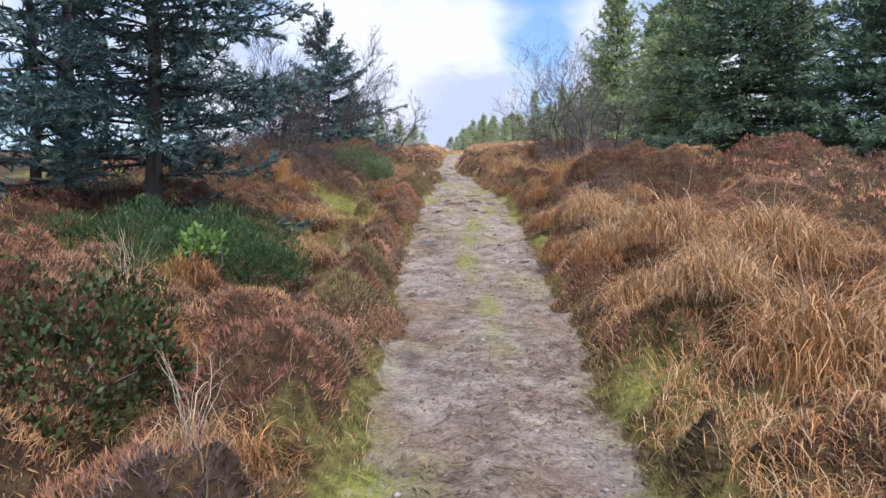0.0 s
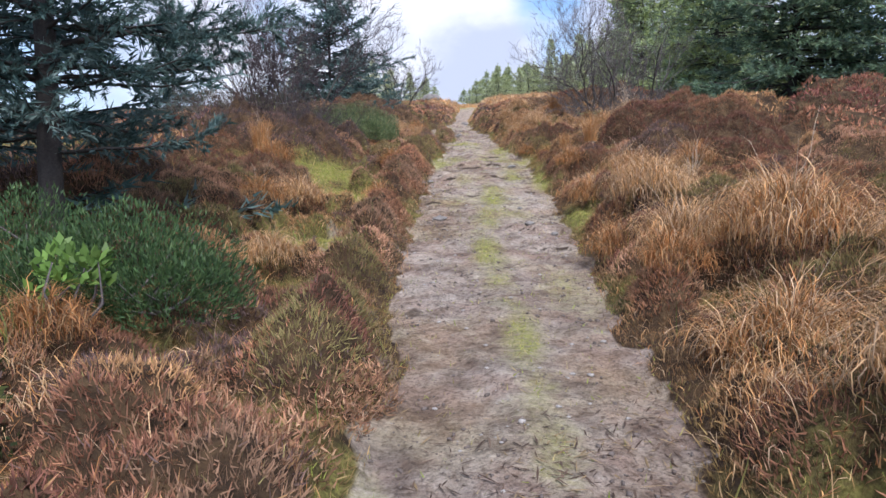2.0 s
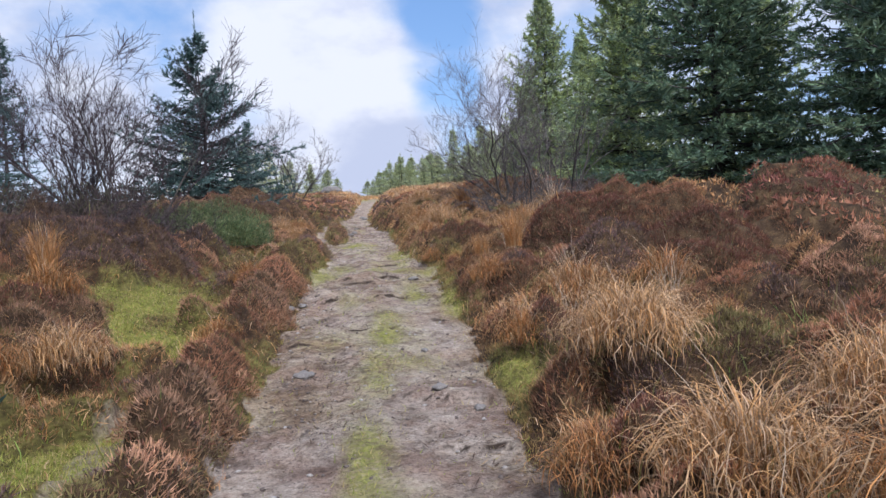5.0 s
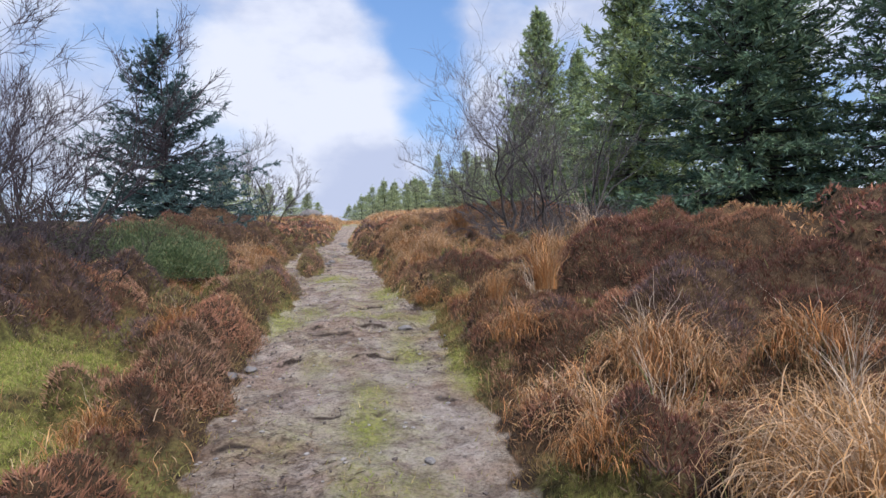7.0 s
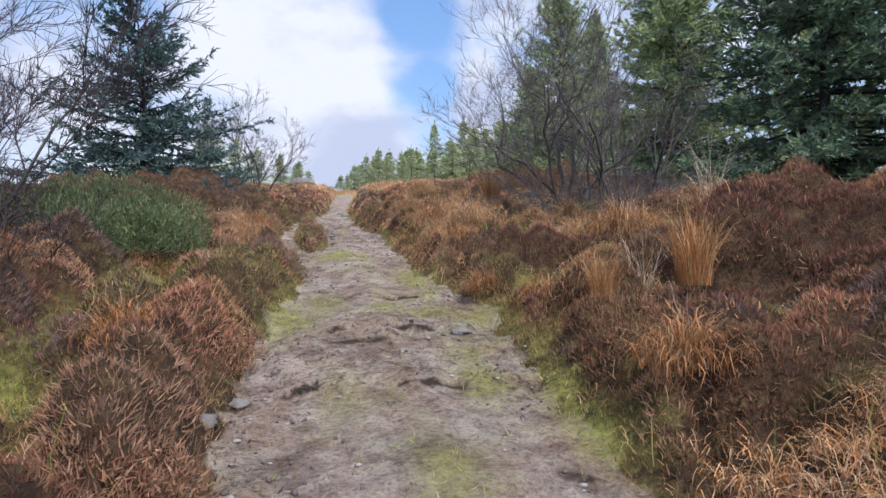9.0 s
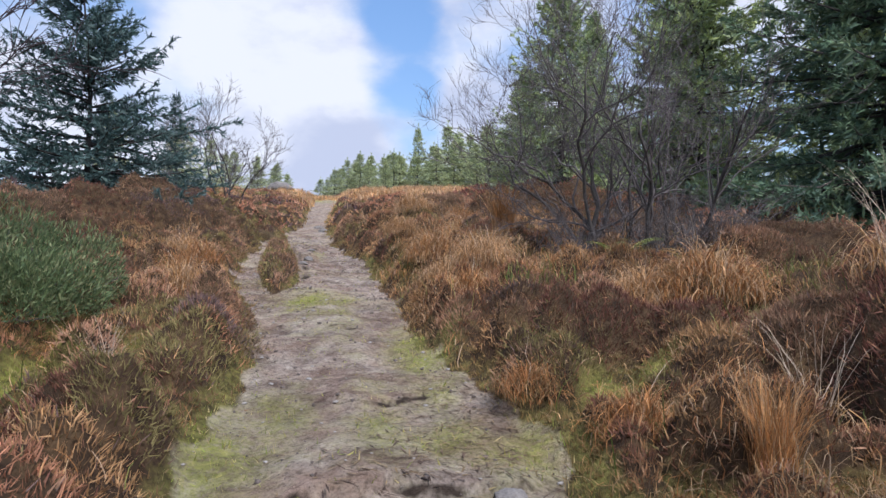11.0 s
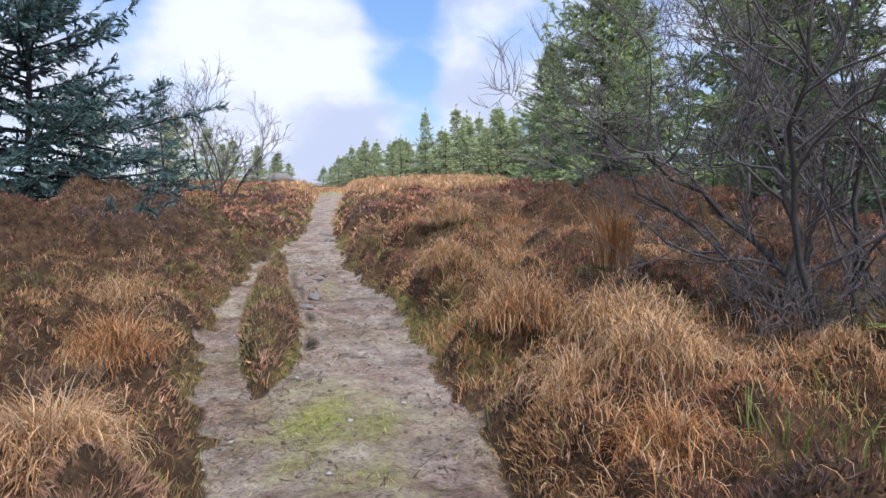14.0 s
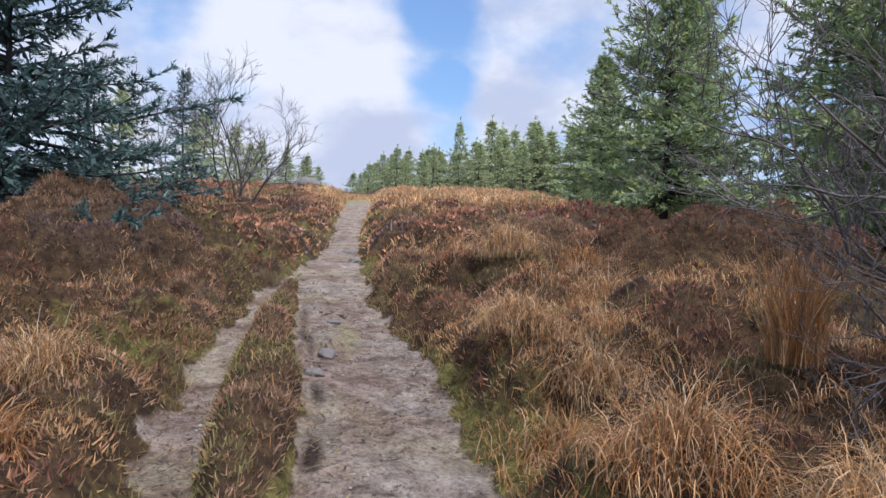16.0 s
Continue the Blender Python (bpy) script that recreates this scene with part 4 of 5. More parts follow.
def grow(r, start, way, length, radius, depth, lines, spread, bend=0.12, kids=(3, 5), up=0.14, sides=(7, 6, 4, 3, 3), shrink=0.6, thin=0.003):
    """Limbs that fork and fork again, as tapered polylines."""
    k = (3, 3, 5, 6, 7)[min(depth, 4)]
    pts, p, d = [start], start, way
    for i in range(k):
        d = unit(d + r.normal(0, bend, 3) + np.array([0, 0, up * 0.15]))
        p = p + d * length / k
        pts.append(p)
    level = len(sides) - 1 - depth
    end = radius * (0.45 if depth else 0.35)
    lines.append((np.array(pts), np.linspace(radius, end, k + 1), sides[max(0, level)]))
    if depth == 0:
        return
    first = depth == len(sides) - 1
    for i in range(r.integers(kids[0], kids[1] + 1) + (3 if first else 0)):
        f = r.uniform(0.12 if first else 0.25, 1.0)
        q = min(int(f * k), k - 1)
        a = pts[q] + (pts[q + 1] - pts[q]) * (f * k - q)
        dd = unit(pts[q + 1] - pts[q])
        nd = unit(dd + random_dirs(1, r)[0] * spread + np.array([0, 0, up]))
        grow(r, a, nd, length * shrink * r.uniform(0.7, 1.2), max(thin, radius * (1 - 0.5 * f) * 0.6), depth - 1, lines, spread, bend, kids, up, sides, shrink, thin)


def bare_tree(name, seed, stems, height, radius, label, splay=0.35, depth=3, kids=(4, 6), bark=None, spread=0.75, bend=0.12, up=0.14, thin=0.003, twig=None):
    """A leafless tree or shrub: each stem is a part, the twigs above are its crown."""
    r = np.random.default_rng(seed)
    root = tagged(new(name), label, "tree")
    fine = []
    for i in range(stems):
        az = 2 * np.pi * (i + r.uniform(-0.3, 0.3)) / max(stems, 1)
        tilt = splay * r.uniform(0.3, 1.2)
        way = unit(np.array([np.cos(az) * tilt, np.sin(az) * tilt, 1.0]))
        lines = []
        off = 0.1 * min(stems - 1, 3)
        grow(r, np.array([np.cos(az) * off, np.sin(az) * off, -0.1]), way, height * r.uniform(0.42, 0.62), radius * r.uniform(0.7, 1.1), depth, lines, spread, bend, kids, up, thin=thin)
        v, t, c = tubes(lines[:1])
        part("stem", tri_mesh("stem", v, t, bark or BIRCH_BARK, smooth=True), root, "mottled grey-brown stem")
        fine += lines[1:]
    v, t, c = tubes(fine)
    part("crown", tri_mesh("crown", v, t, twig or TWIG_BARK, smooth=True), root, "fine bare twigs")
    return root


# ---- bushes and tussocks ----
def leaf_bush(name, seed, lobes, count, length, width, tones, mat, label, category="bush", spread=0.35, stems=40, fine=False):
    """A rounded bush of several lobes: woody stems from the root, and leaves or spines all over the outline."""
    r = np.random.default_rng(seed)
    root = tagged(new(name), label, category)
    chunks, lines = [], []
    area = sum(l[3] ** 2 for l in lobes)
    for cx, cy, cz, rad, flat in lobes:
        n = int(count * rad ** 2 / area)
        d = random_dirs(n, r)
        d[:, 2] = np.abs(d[:, 2]) * 1.1 - 0.25
        d = unit(d)
        shell = rad * (1 - 0.4 * r.random((n, 1)) ** 2) * (1 + 0.2 * wave(d[:, 0] * 3, d[:, 1] * 3 + d[:, 2] * 2, 2.6, seed))[:, None]
        p = np.array([cx, cy, cz]) + d * shell * np.array([1, 1, flat])
        p[:, 2] = np.maximum(p[:, 2], 0.0)
        way = unit(d * 0.6 + np.array([0, 0, 0.55]) + r.normal(0, spread, (n, 3)))
        c = np.array(tones)[r.integers(0, len(tones), n)] * r.uniform(0.75, 1.25, (n, 1)) * (1 + 0.25 * wave(p[:, 0] * 5, p[:, 1] * 5, 1.5, seed + 1))[:, None]
        chunks.append((spikes if fine else kites)(p, way, unit(np.cross(way, random_dirs(n, r))), length * r.uniform(0.6, 1.3, n), width * r.uniform(0.7, 1.3, n), c))
        for i in range(max(3, int(stems * rad ** 2 / area))):
            q = p[r.integers(0, n)]
            foot = np.array([cx * 0.6, cy * 0.6, -0.05]) + r.normal(0, 0.05, 3) * [1, 1, 0]
            m = (foot + q) / 2 + r.normal(0, 0.05, 3)
            lines.append(([foot, m, q], [0.012, 0.008, 0.003], 4))
    for group in ([[ln] for ln in lines] if stems <= 10 else [lines]):
        v, t, c = tubes(group)
        part("stem", tri_mesh("stem", v, t, TWIG_BARK, smooth=True), root, "woody brown stems")
    v, t, c = gathered(chunks)
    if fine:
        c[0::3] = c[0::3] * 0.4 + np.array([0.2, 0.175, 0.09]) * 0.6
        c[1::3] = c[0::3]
    part("crown", tri_mesh("crown", v, t, mat, c), root)
    return root


def tussock(seed, radius, length, count, tones, label, droop=4.2, stalks=6, upright=False):
    """A tuft of dead grass: a tangle of blades that arch over every way from a rounded foot, and a few seed stalks."""
    r = np.random.default_rng(seed)
    root = tagged(new("grass_tussock"), label, "grass tuft", group="grass tussocks on the banks")
    a, q = r.uniform(0, 6.28, count), np.sqrt(r.random(count)) * radius * (0.5 if upright else 0.95)
    base = np.stack([np.cos(a) * q, np.sin(a) * q, np.maximum(0, radius * 0.7 * (1 - (q / radius) ** 2)) - 0.06], -1)
    b = a + r.normal(0, 1.1, count)
    lean = np.stack([np.cos(b), np.sin(b), np.zeros(count)], -1)
    c = np.array(tones)[r.integers(0, len(tones), count)] * r.uniform(0.45, 1.2, (count, 1))
    d = (0.2 + 1.1 * r.random(count) if upright else droop * (0.6 + 0.4 * q / radius) * r.uniform(0.5, 1.25, count))
    v, t, c = blades(base, lean, length * r.uniform(0.45, 1.25, count), 0.0058 * r.uniform(0.7, 1.4, count), c, d, r, 5)
    part("blade_tuft", tri_mesh("blade_tuft", v, t, GRASS, c), root)
    a = r.uniform(0, 6.28, stalks)
    lean = np.stack([np.cos(a), np.sin(a), np.zeros(stalks)], -1)
    c = np.tile(np.array([(0.6, 0.5, 0.38)]), (stalks, 1))
    v, t, c = blades(lean * radius * 0.2, lean, length * r.uniform(1.2, 2.0, stalks), np.full(stalks, 0.0045), c, r.uniform(0.4, 1.7, stalks), r, 5)
    part("stalk_tuft", tri_mesh("stalk_tuft", v, t, GRASS, c), root, "thin pale seed stalks")
    return root


def rest(ob, x, y, turn=0.0, size=1.0, sink=0.03, on=True):
    z = float(surface(np.array([x]), np.array([y]))[0]) if on else ground_at(x, y)
    ob.matrix_basis = pose(x, y, z - sink, 0, 0, turn) @ Matrix.Diagonal((size, size, size, 1))
    return ob


def rest_copy(ob, x, y, turn, size, sink=0.03, on=True):
    return rest(copy_thing(ob, Matrix.Identity(4)), x, y, turn, size, sink, on)


def fern(seed, tones, label):
    r = np.random.default_rng(seed)
    root = tagged(new("fern"), label, "fern")
    for k in range(6):
        az = k * 1.05 + r.uniform(-0.3, 0.3)
        out = np.array([np.cos(az), np.sin(az), 0])
        cross = np.array([-np.sin(az), np.cos(az), 0])
        s = np.linspace(0, 1, 16)
        L = r.uniform(0.4, 0.6)
        pts = out * (s * L * 0.8)[:, None] + np.array([0, 0, 1.0]) * (L * (0.9 * s - 0.55 * s ** 2))[:, None]
        rib = blades(np.array([[0, 0, 0.0]]), out[None], [L], [0.006], np.array([[0.2, 0.13, 0.05]]), [1.2], r, 6)
        rows = []
        for sgn in (-1, 1):
            w = unit(cross * sgn + out * 0.35 + np.array([0, 0, -0.15]))
            n = len(pts) - 3
            rows.append(kites(pts[3:], np.tile(w, (n, 1)), np.tile(unit(np.cross(w, [0, 0, 1.0])), (n, 1)), 0.15 * (1 - s[3:]) + 0.02, np.full(n, 0.028), np.array(tones)[r.integers(0, len(tones), n)]))
        v, t, c = gathered([rib] + rows)
        part("frond", tri_mesh("frond", v, t, LEAVES, c), root)
    return root


def stone(name, seed, sx, sy, sz, mat, label):
    v, t = lump(3, seed)
    return tagged(new(name, tri_mesh(name, v * [sx, sy, sz], t, mat, smooth=True)), label, "stone")


# the large shrubs
rest(leaf_bush("gorse_bush", 41, ((0, 0, 0.22, 0.6, 0.98), (-0.55, 0.15, 0.2, 0.62, 0.9), (0.32, -0.4, 0.08, 0.45, 0.95), (-0.2, -0.75, 0.08, 0.5, 0.85), (0.45, 0.35, 0.15, 0.48, 0.95), (-0.85, -0.4, 0.15, 0.55, 0.85), (0.5, -0.1, 0.05, 0.4, 0.9)), 38000, 0.055, 0.0095,
               ((0.13, 0.19, 0.085), (0.18, 0.24, 0.11), (0.1, 0.145, 0.07), (0.25, 0.28, 0.14)), LEAVES, "dense rounded dark green gorse bush"), -2.2, 18.5, size=1.0, sink=0.06, on=False)
rest(leaf_bush("broom_bush", 42, ((0, 0, 0.12, 0.55, 0.75), (-0.7, 0.15, 0.12, 0.6, 0.8), (0.35, -0.25, 0.05, 0.4, 0.7), (-0.3, -0.45, 0.05, 0.45, 0.7), (-1.3, 0.0, 0.1, 0.55, 0.7)), 30000, 0.045, 0.009,
               ((0.07, 0.13, 0.05), (0.09, 0.15, 0.055), (0.055, 0.1, 0.045)), LEAVES, "low dark green bush under the spruce"), -2.05, 6.6, size=1.1, sink=-0.12, on=False)
rest(leaf_bush("bramble_bush", 43, ((0, 0, 0.05, 0.5, 0.8), (-0.6, 0.25, 0.05, 0.55, 0.8), (-0.3, 0.9, 0.05, 0.5, 0.8)), 14000, 0.04, 0.02,
               ((0.04, 0.065, 0.025), (0.055, 0.085, 0.03), (0.11, 0.05, 0.035), (0.08, 0.1, 0.035), (0.05, 0.07, 0.028)), LEAVES, "dark tangled bramble with some reddened leaves", spread=0.6), -2.0, 3.7, size=1.25, on=False)
rest(leaf_bush("leafy_sapling", 44, ((0, 0, 0.2, 0.16, 1.2),), 160, 0.075, 0.04, ((0.2, 0.34, 0.08), (0.16, 0.28, 0.07)), LEAVES, "small bright green leafy sapling", "sapling", 0.6, 8), -1.95, 5.8)

# grass tussocks, built in five kinds and set out along the banks
GOLDS, PALES, REDS = GOLD_TONES, GOLD_TONES[[0, 2, 4]], GOLD_TONES[[1, 3, 5]]
kinds = [tussock(51, 0.36, 0.42, 820, PALES, "matted pale golden tussock of dead grass"), tussock(52, 0.42, 0.44, 1000, GOLDS, "large orange-gold tussock of dead grass"),
         tussock(53, 0.28, 0.34, 520, REDS, "russet tussock of dead moor grass", stalks=3), tussock(54, 0.3, 0.62, 420, GOLD_TONES[[0, 1, 1, 2]], "fan of upright orange rushes", upright=True, stalks=4),
         tussock(55, 0.2, 0.4, 130, PALES, "thin tuft with long bent pale stalks", stalks=26)]
spots = ((0, 1.95, 8.3, 1.1), (1, 2.35, 7.3, 1.15), (1, 1.75, 5.9, 1.0), (1, 2.5, 5.4, 1.1), (0, 1.75, 4.6, 0.9), (1, 2.1, 3.9, 1.1), (0, 2.9, 6.4, 1.0), (1, 3.1, 4.4, 1.1), (0, 2.8, 8.6, 0.9), (2, 1.55, 7.3, 0.9), (2, 1.5, 8.9, 0.9),
         (2, 3.5, 7.2, 1.0), (0, 2.05, 9.9, 1.05), (0, 2.35, 10.6, 1.1), (2, 1.75, 11.6, 0.8), (0, 2.0, 12.4, 1.0), (1, 2.6, 12.8, 1.0), (2, 3.2, 12.0, 1.0), (4, 2.35, 12.2, 1.1), (4, 3.0, 11.4, 1.0), (4, 2.5, 12.8, 1.0), (2, 1.85, 13.8, 0.9),
         (3, 2.3, 14.6, 0.7), (3, 2.0, 15.4, 0.6), (2, 1.8, 16.2, 0.8), (0, 2.9, 18.4, 0.9), (1, 3.3, 18.0, 1.0), (4, 2.5, 15.8, 1.0), (4, 3.3, 16.2, 1.1), (2, 1.45, 16.9, 0.7), (0, 1.9, 19.9, 0.8), (0, 2.1, 20.8, 0.9),
         (1, 1.7, 21.6, 0.9), (3, 2.75, 22.4, 1.0), (0, 1.9, 23.2, 0.9), (1, 2.4, 24.3, 1.0), (0, 1.7, 25.0, 0.9), (1, 2.9, 25.6, 1.0), (0, 2.1, 26.8, 1.0), (2, 3.2, 27.4, 1.0),
         (2, -0.85, 3.0, 0.75), (4, -1.0, 2.8, 0.7), (2, -1.7, 4.3, 0.9), (2, -2.0, 5.6, 0.8), (2, 1.6, 19.2, 0.8), (0, 1.55, 20.1, 0.75), (2, 1.5, 22.6, 0.8), (0, 1.5, 23.8, 0.75), (0, -1.6, 8.3, 0.7), (2, -2.3, 10.6, 1.0), (0, -2.0, 11.3, 0.9), (3, -3.0, 13.4, 0.8), (2, -2.6, 12.5, 1.0), (4, -2.2, 5.0, 0.9), (2, -1.1, 12.6, 0.7),
         (2, -1.1, 14.8, 0.8), (0, -0.95, 19.6, 0.8), (0, -1.15, 20.2, 0.9), (2, -1.0, 20.9, 0.8), (2, -1.5, 22.4, 1.0), (0, -1.6, 23.4, 0.8), (2, -1.4, 18.0, 0.8), (4, -1.0, 17.2, 0.7))
tuft_rng = np.random.default_rng(5)
placed = set()
for k, x, y, s in spots:
    turn = tuft_rng.uniform(0, 360)
    if k in placed:
        rest_copy(kinds[k], x, y, turn, s)
    else:
        rest(kinds[k], x, y, turn, s)
        placed.add(k)

# single heather bushes close to the track
HEATH = HEATHER_TONES
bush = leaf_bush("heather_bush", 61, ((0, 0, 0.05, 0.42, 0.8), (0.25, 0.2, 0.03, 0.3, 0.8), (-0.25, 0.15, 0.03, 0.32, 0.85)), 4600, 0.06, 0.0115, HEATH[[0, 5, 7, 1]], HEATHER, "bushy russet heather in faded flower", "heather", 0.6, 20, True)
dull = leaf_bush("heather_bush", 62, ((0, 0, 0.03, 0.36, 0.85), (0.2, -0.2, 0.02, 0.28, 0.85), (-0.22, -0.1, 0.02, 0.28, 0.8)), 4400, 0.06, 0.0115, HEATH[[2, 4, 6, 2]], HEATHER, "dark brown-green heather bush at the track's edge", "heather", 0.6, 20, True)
for o in (bush, dull):
    tagged(o, group="heather bushes on the banks")
heaths = ((0, -1.05, 4.8, 1.15), (0, -0.95, 4.0, 0.9), (0, -0.7, 5.6, 0.9), (1, -0.55, 6.1, 0.7), (0, -1.3, 5.7, 0.9), (1, -0.75, 6.8, 0.9), (0, -0.95, 7.4, 0.9), (1, -0.95, 8.6, 0.9), (1, -0.8, 9.4, 0.8), (0, -0.9, 10.4, 1.0), (1, -0.75, 10.0, 0.7), (0, -1.0, 11.3, 0.9),
          (0, -0.9, 13.4, 1.0), (0, -1.0, 14.2, 0.9), (0, -0.75, 15.3, 0.9), (1, -0.7, 16.4, 0.8), (1, -0.6, 18.2, 0.9), (0, -0.75, 19.0, 1.0), (1, -0.55, 19.2, 0.8), (1, 1.75, 18.1, 0.7), (1, 2.15, 18.2, 0.9), (1, 2.7, 19.3, 1.0), (0, 2.5, 17.9, 0.7), (1, 3.2, 14.5, 1.2), (1, 3.6, 13.4, 1.2),
          (0, 3.4, 15.5, 1.2), (1, 2.9, 16.8, 0.9), (1, 1.55, 9.4, 0.6), (1, 1.9, 14.6, 0.8), (0, 4.2, 14.2, 1.2), (0, 2.7, 20.8, 0.9), (1, 2.2, 21.7, 0.7), (0, 3.7, 22.6, 1.0), (1, -1.3, 21.6, 0.8), (0, -1.3, 25.3, 1.0), (1, -1.5, 26.6, 1.1), (1, -2.2, 27.6, 1.2), (0, 1.4, 26.4, 0.8), (0, 1.2, 28.4, 0.9), (1, 1.35, 30, 0.9), (0, -1.0, 30.4, 0.9), (1, -0.9, 28.6, 0.8))
seen_kinds = set()
for k, x, y, s in heaths:
    o, turn = (bush, dull)[k], tuft_rng.uniform(0, 360)
    if k in seen_kinds:
        rest_copy(o, x, y, turn, s * 0.8, 0.05, False)
    else:
        rest(o, x, y, turn, s * 0.8, 0.05, False)
        seen_kinds.add(k)

# ---- the conifers ----
stand(conifer("spruce", 7.6, 2.35, 0.95, 11, 25, 7, 0.17, 26, 0.06, 0.017, BLUE_TONES, "dark blue-green spruce with bare lower trunk", lean=(-0.03, 0.0), sub=4, fill=(110, 0.12, 0.022), near=True, low=0.6, sweep=0.16), -3.08, 7.75)
stand(conifer("spruce", 5.4, 3.3, 0.15, 23, 20, 9, 0.22, 13, 0.09, 0.026, BLUE_TONES, "young blue-green spruce with a long leader", lean=(-0.02, 0), power=0.9, sub=3, fill=(64, 0.2, 0.055), near=True, leader=0.9, open_top=0.5, sweep=0.05), -4.7, 29.9, 0, 1.08)
big = conifer("spruce", 10.0, 3.4, 0.1, 5, 32, 9, 0.32, 9, 0.13, 0.042, DEEP_TONES, "tall dense green plantation spruce", power=0.65, sub=3, droop=0.1, fill=(48, 0.3, 0.055))
stand(big, 9.6, 23.2)
again(big, 12.4, 19.6, 75, 1.0)
again(big, 15.2, 23.4, 300, 1.05)
pale = conifer("spruce", 8.8, 3.0, 0.1, 6, 28, 9, 0.34, 8, 0.14, 0.046, SUNLIT_TONES, "sunlit yellow-green plantation spruce", power=0.75, sub=3, droop=0.1, fill=(44, 0.3, 0.055))
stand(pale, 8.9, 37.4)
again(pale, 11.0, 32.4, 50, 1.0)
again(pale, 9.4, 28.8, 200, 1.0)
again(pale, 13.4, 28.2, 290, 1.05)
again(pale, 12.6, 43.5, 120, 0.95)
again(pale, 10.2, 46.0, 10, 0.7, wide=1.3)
small = conifer("spruce", 7.2, 2.2, 0.05, 9, 15, 6, 0.5, 5, 0.28, 0.07, FAR_HAZE_TONES, "distant young spruce on the brow", power=0.95, sub=2, fill=(8, 0.5, 0.1), leader=0.9)
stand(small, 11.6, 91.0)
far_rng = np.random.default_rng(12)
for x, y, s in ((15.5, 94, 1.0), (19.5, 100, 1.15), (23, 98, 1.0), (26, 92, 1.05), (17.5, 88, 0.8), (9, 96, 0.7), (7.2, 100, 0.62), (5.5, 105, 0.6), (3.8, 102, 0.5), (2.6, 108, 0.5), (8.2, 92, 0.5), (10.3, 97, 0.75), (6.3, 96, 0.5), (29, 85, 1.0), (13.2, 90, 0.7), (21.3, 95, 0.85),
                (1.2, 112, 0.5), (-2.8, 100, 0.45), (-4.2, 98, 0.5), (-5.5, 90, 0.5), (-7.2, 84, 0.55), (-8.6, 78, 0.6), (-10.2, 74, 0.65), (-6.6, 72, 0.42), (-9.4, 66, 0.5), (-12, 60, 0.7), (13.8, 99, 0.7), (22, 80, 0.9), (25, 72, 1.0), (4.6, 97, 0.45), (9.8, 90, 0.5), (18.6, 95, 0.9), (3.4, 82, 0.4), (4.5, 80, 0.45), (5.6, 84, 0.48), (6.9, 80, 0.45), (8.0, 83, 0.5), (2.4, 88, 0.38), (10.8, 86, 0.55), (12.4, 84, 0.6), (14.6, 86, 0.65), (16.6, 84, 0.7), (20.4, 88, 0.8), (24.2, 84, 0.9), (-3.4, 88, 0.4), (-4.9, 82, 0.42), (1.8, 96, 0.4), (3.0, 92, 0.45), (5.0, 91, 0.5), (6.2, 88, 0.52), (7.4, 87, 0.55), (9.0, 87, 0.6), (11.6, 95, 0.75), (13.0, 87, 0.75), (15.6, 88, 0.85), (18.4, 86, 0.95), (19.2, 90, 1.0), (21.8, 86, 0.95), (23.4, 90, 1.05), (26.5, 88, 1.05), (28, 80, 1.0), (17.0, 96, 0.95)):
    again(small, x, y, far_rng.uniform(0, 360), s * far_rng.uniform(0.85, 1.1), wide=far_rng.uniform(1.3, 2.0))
dim = conifer("spruce", 6.0, 1.7, 0.1, 31, 16, 6, 0.3, 9, 0.11, 0.025, BLUE_TONES, "young dark spruce with a sparse top", power=0.95, sub=2, fill=(30, 0.2, 0.04))
stand(dim, -5.9, 46.8, 0, 0.8)
for x, y, s in ((-7.8, 43, 0.75), (-11, 30, 1.0), (-8.3, 23.6, 0.75)):
    again(dim, x, y, far_rng.uniform(0, 360), s)

again(dim, -6.0, 10.6, 40, 1.15, label="dark bushy spruce crowded beside another spruce")
again(dim, -4.9, 9.6, 130, 1.35, label="dark bushy spruce crowded beside another spruce", wide=1.2)
again(dim, -6.6, 7.6, 200, 1.2, label="dark bushy spruce crowded beside another spruce")

# ---- bare trees and shrubs ----
stand(bare_tree("birch", 4, 6, 4.0, 0.034, "bare multi-stemmed birch with tangled twigs", splay=0.45, depth=4, kids=(4, 5), spread=0.75, bend=0.26, up=0.26), 3.75, 20.9)
stand(bare_tree("birch", 8, 5, 4.0, 0.024, "bare grey birch beside the spruces", splay=0.3, depth=4, kids=(2, 3), spread=0.55, up=0.2), 4.9, 21.4)
stand(bare_tree("birch", 15, 5, 3.5, 0.026, "bare dark birch among low scrub", splay=0.75, depth=4, kids=(4, 5), spread=0.8, up=0.16, thin=0.0035, twig=DARK_TWIG), -3.6, 17.7, 0, 1.15)
stand(bare_tree("birch", 25, 4, 3.4, 0.022, "slim bare dark birch beside gorse", splay=0.5, depth=4, kids=(3, 4), spread=0.65, up=0.18, thin=0.004, twig=DARK_TWIG), -4.4, 18.6)
stand(bare_tree("rowan", 16, 4, 5.2, 0.04, "small bare tree with upturned twigs", splay=0.55, depth=4, kids=(3, 4), spread=0.85, up=0.16, thin=0.0065), -3.1, 41.5)
stand(bare_tree("rowan", 17, 3, 3.6, 0.03, "thin bare sapling beside a dark spruce", splay=0.5, depth=3, kids=(3, 4), spread=0.6, thin=0.008), -4.6, 39.0)
scrub = bare_tree("bare_shrub", 18, 8, 1.3, 0.012, "low leafless shrub of dark tangled twigs", splay=1.1, depth=3, kids=(3, 4), spread=0.9, bend=0.22, twig=DARK_TWIG)
tagged(scrub, category="shrub", group="leafless shrubs")
stand(scrub, -3.4, 17.2, 0, 1.0, 0.0)
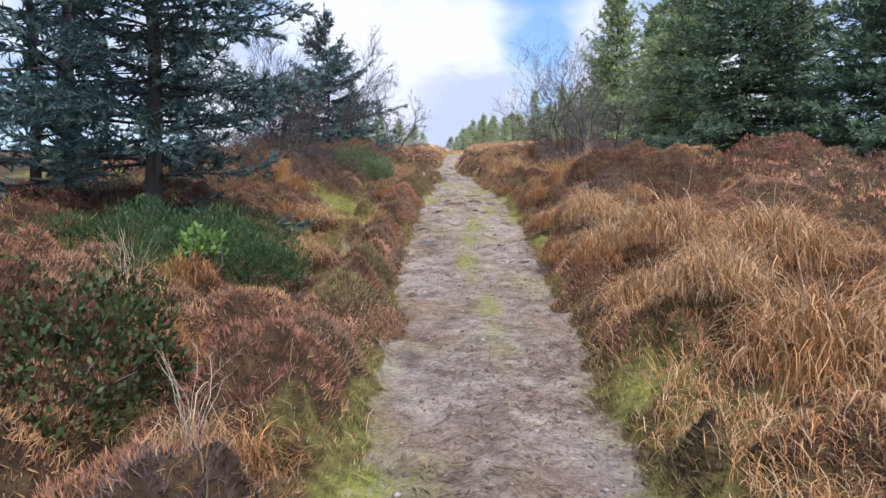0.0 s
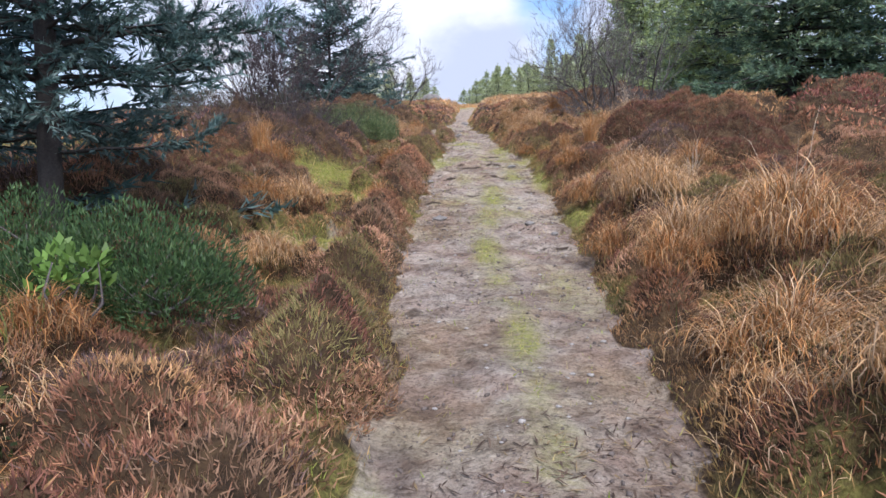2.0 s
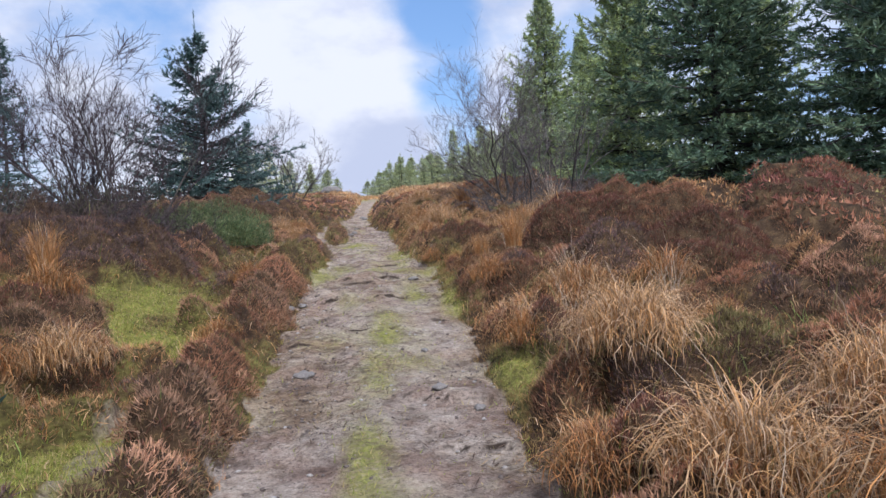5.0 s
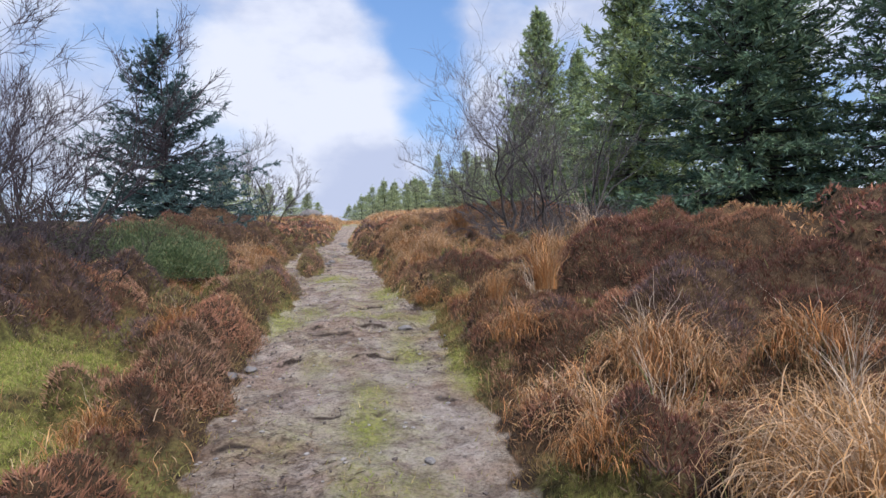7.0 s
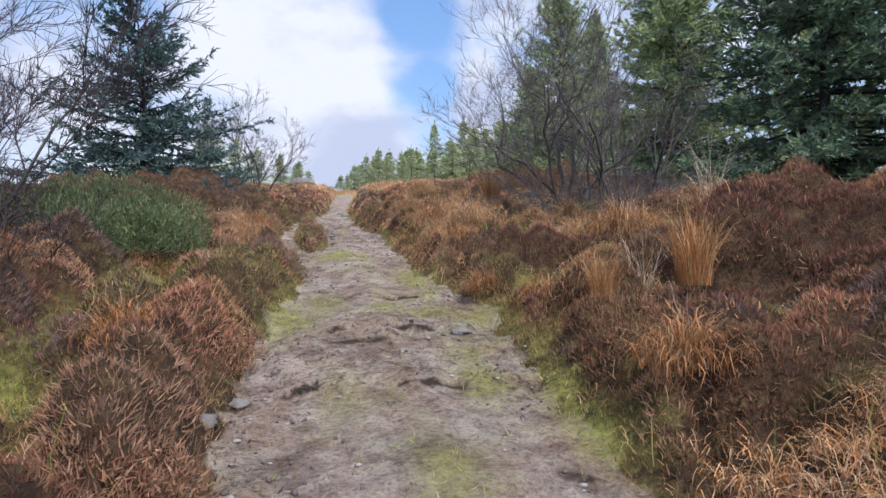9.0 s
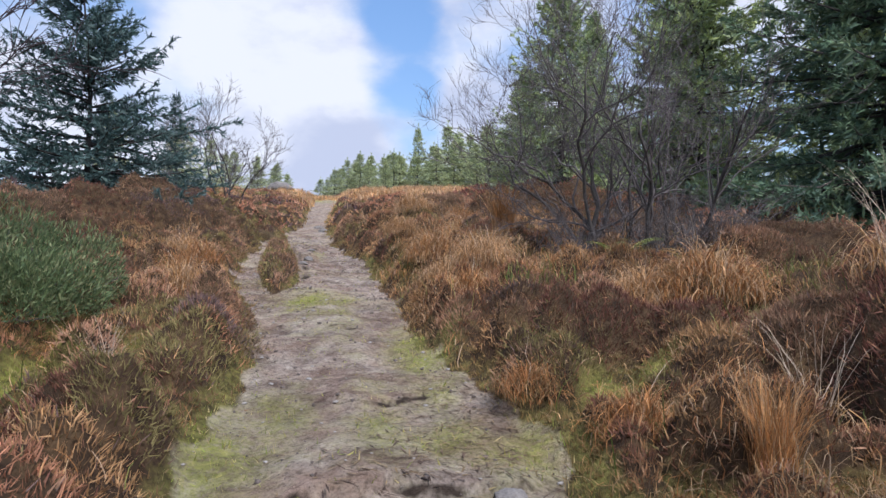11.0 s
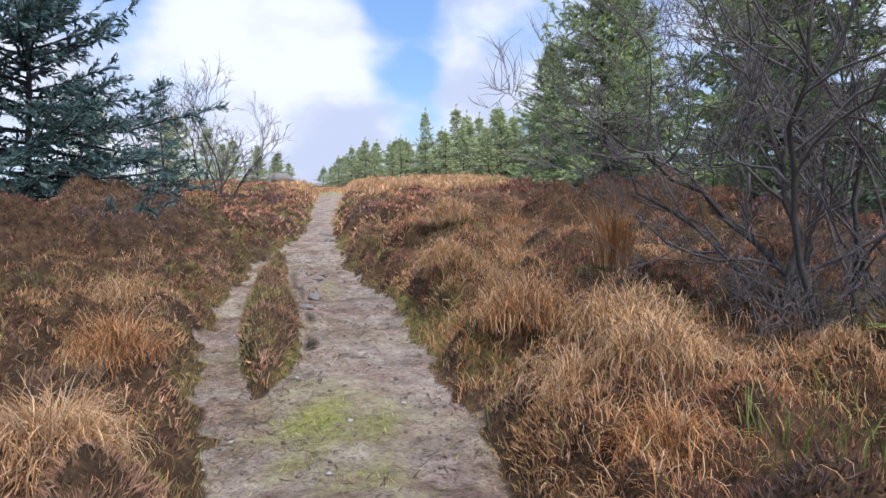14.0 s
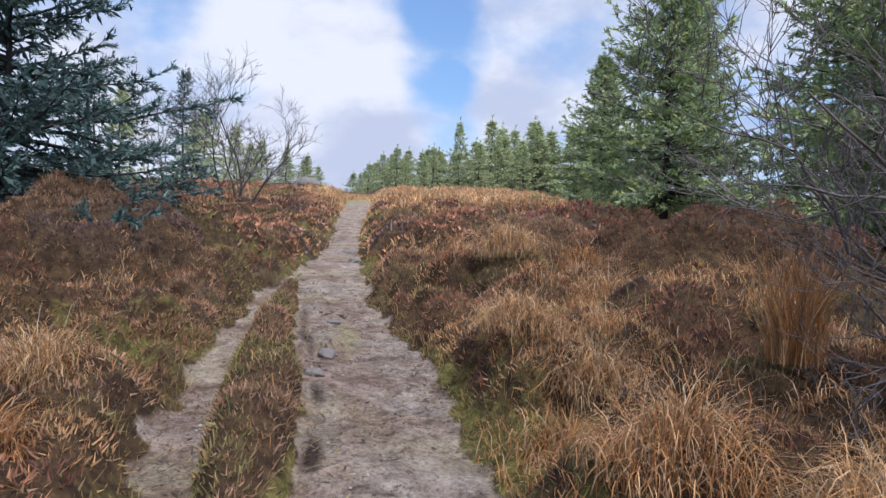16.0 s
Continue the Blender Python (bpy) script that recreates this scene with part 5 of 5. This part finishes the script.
for x, y, turn, s in ((-4.4, 18.4, 60, 1.2), (-3.1, 16.9, 120, 1.0), (-4.4, 16.8, 200, 1.2), (-3.3, 16.2, 260, 1.0), (-3.9, 17.4, 310, 1.2), (-2.6, 15.9, 45, 0.9), (-2.9, 15.2, 170, 0.9), (-3.6, 15.0, 280, 1.0), (-2.5, 16.8, 100, 0.9), (-3.4, 14.4, 15, 0.9)):
    again(scrub, x, y, turn, s, 0.0)
brush = bare_tree("bare_shrub", 19, 8, 1.3, 0.012, "low thicket of grey dead twigs under the birch", splay=1.2, depth=3, kids=(3, 4), spread=0.9, bend=0.24)
tagged(brush, category="shrub", group="leafless shrubs")
stand(brush, 3.6, 20.2, 0, 0.8, 0.0)
for x, y, turn, s in ((3.7, 20.6, 30, 1.0), (4.4, 20.3, 150, 1.0), (3.2, 21.4, 220, 0.9), (4.9, 21.0, 300, 1.0), (4.0, 20.0, 80, 0.75), (5.5, 20.8, 20, 0.9), (3.1, 20.6, 140, 0.8), (4.6, 20.7, 10, 1.0)):
    again(brush, x, y, turn, s, 0.0)
rest(leaf_bush("bilberry_bush", 45, ((0, 0, 0.15, 0.7, 0.9), (-0.9, 0.4, 0.2, 0.8, 0.9), (-0.3, -0.9, 0.1, 0.6, 0.8), (-1.3, -0.7, 0.15, 0.75, 0.8), (0.4, 0.9, 0.1, 0.5, 0.8)), 15000, 0.1, 0.008,
               ((0.09, 0.07, 0.065), (0.13, 0.095, 0.085), (0.1, 0.1, 0.06)), HEATHER, "dark twiggy scrub below a bare birch", spread=0.7), -3.5, 17.3, size=1.15, on=False)

rest(fern(71, ((0.2, 0.26, 0.06), (0.3, 0.3, 0.08), (0.14, 0.2, 0.05)), "green fern at the foot of the birch"), 3.15, 19.4)
rest(fern(72, ((0.4, 0.22, 0.07), (0.32, 0.24, 0.08)), "browning fern in the grass"), 3.7, 19.0)
slab = stone("stone_slab", 81, 1.9, 0.9, 0.95, STONE, "flat grey slab on the brow")
slab.matrix_basis = pose(-1.9, 60, ground_at(-1.9, 60) + 0.3, 0, 0, 12)
for i, (x, y, s) in enumerate(((-0.22, 11.9, 0.16), (0.9, 11.0, 0.12), (1.15, 10.6, 0.1), (1.05, 15.9, 0.14), (-0.62, 14.2, 0.2), (-0.45, 14.6, 0.12), (0.1, 25.1, 0.2), (0.02, 24.5, 0.16), (0.15, 26.3, 0.14), (-0.1, 23.2, 0.12), (0.9, 12.4, 0.08), (0.35, 33.5, 0.3), (0.45, 31.8, 0.25), (2.9, 17.6, 0.16))):
    o = stone("stone", 90 + i, s * 1.3, s, s * 0.6, STONE, "rough grey stone half sunk in the track")
    o.matrix_basis = pose(x, y, ground_at(x, y) + s * 0.08, 0, 0, i * 47)

# ---- ground cover ----
build_heather()
build_grass()
build_turf()
build_gravel()
build_clods()
build_litter()
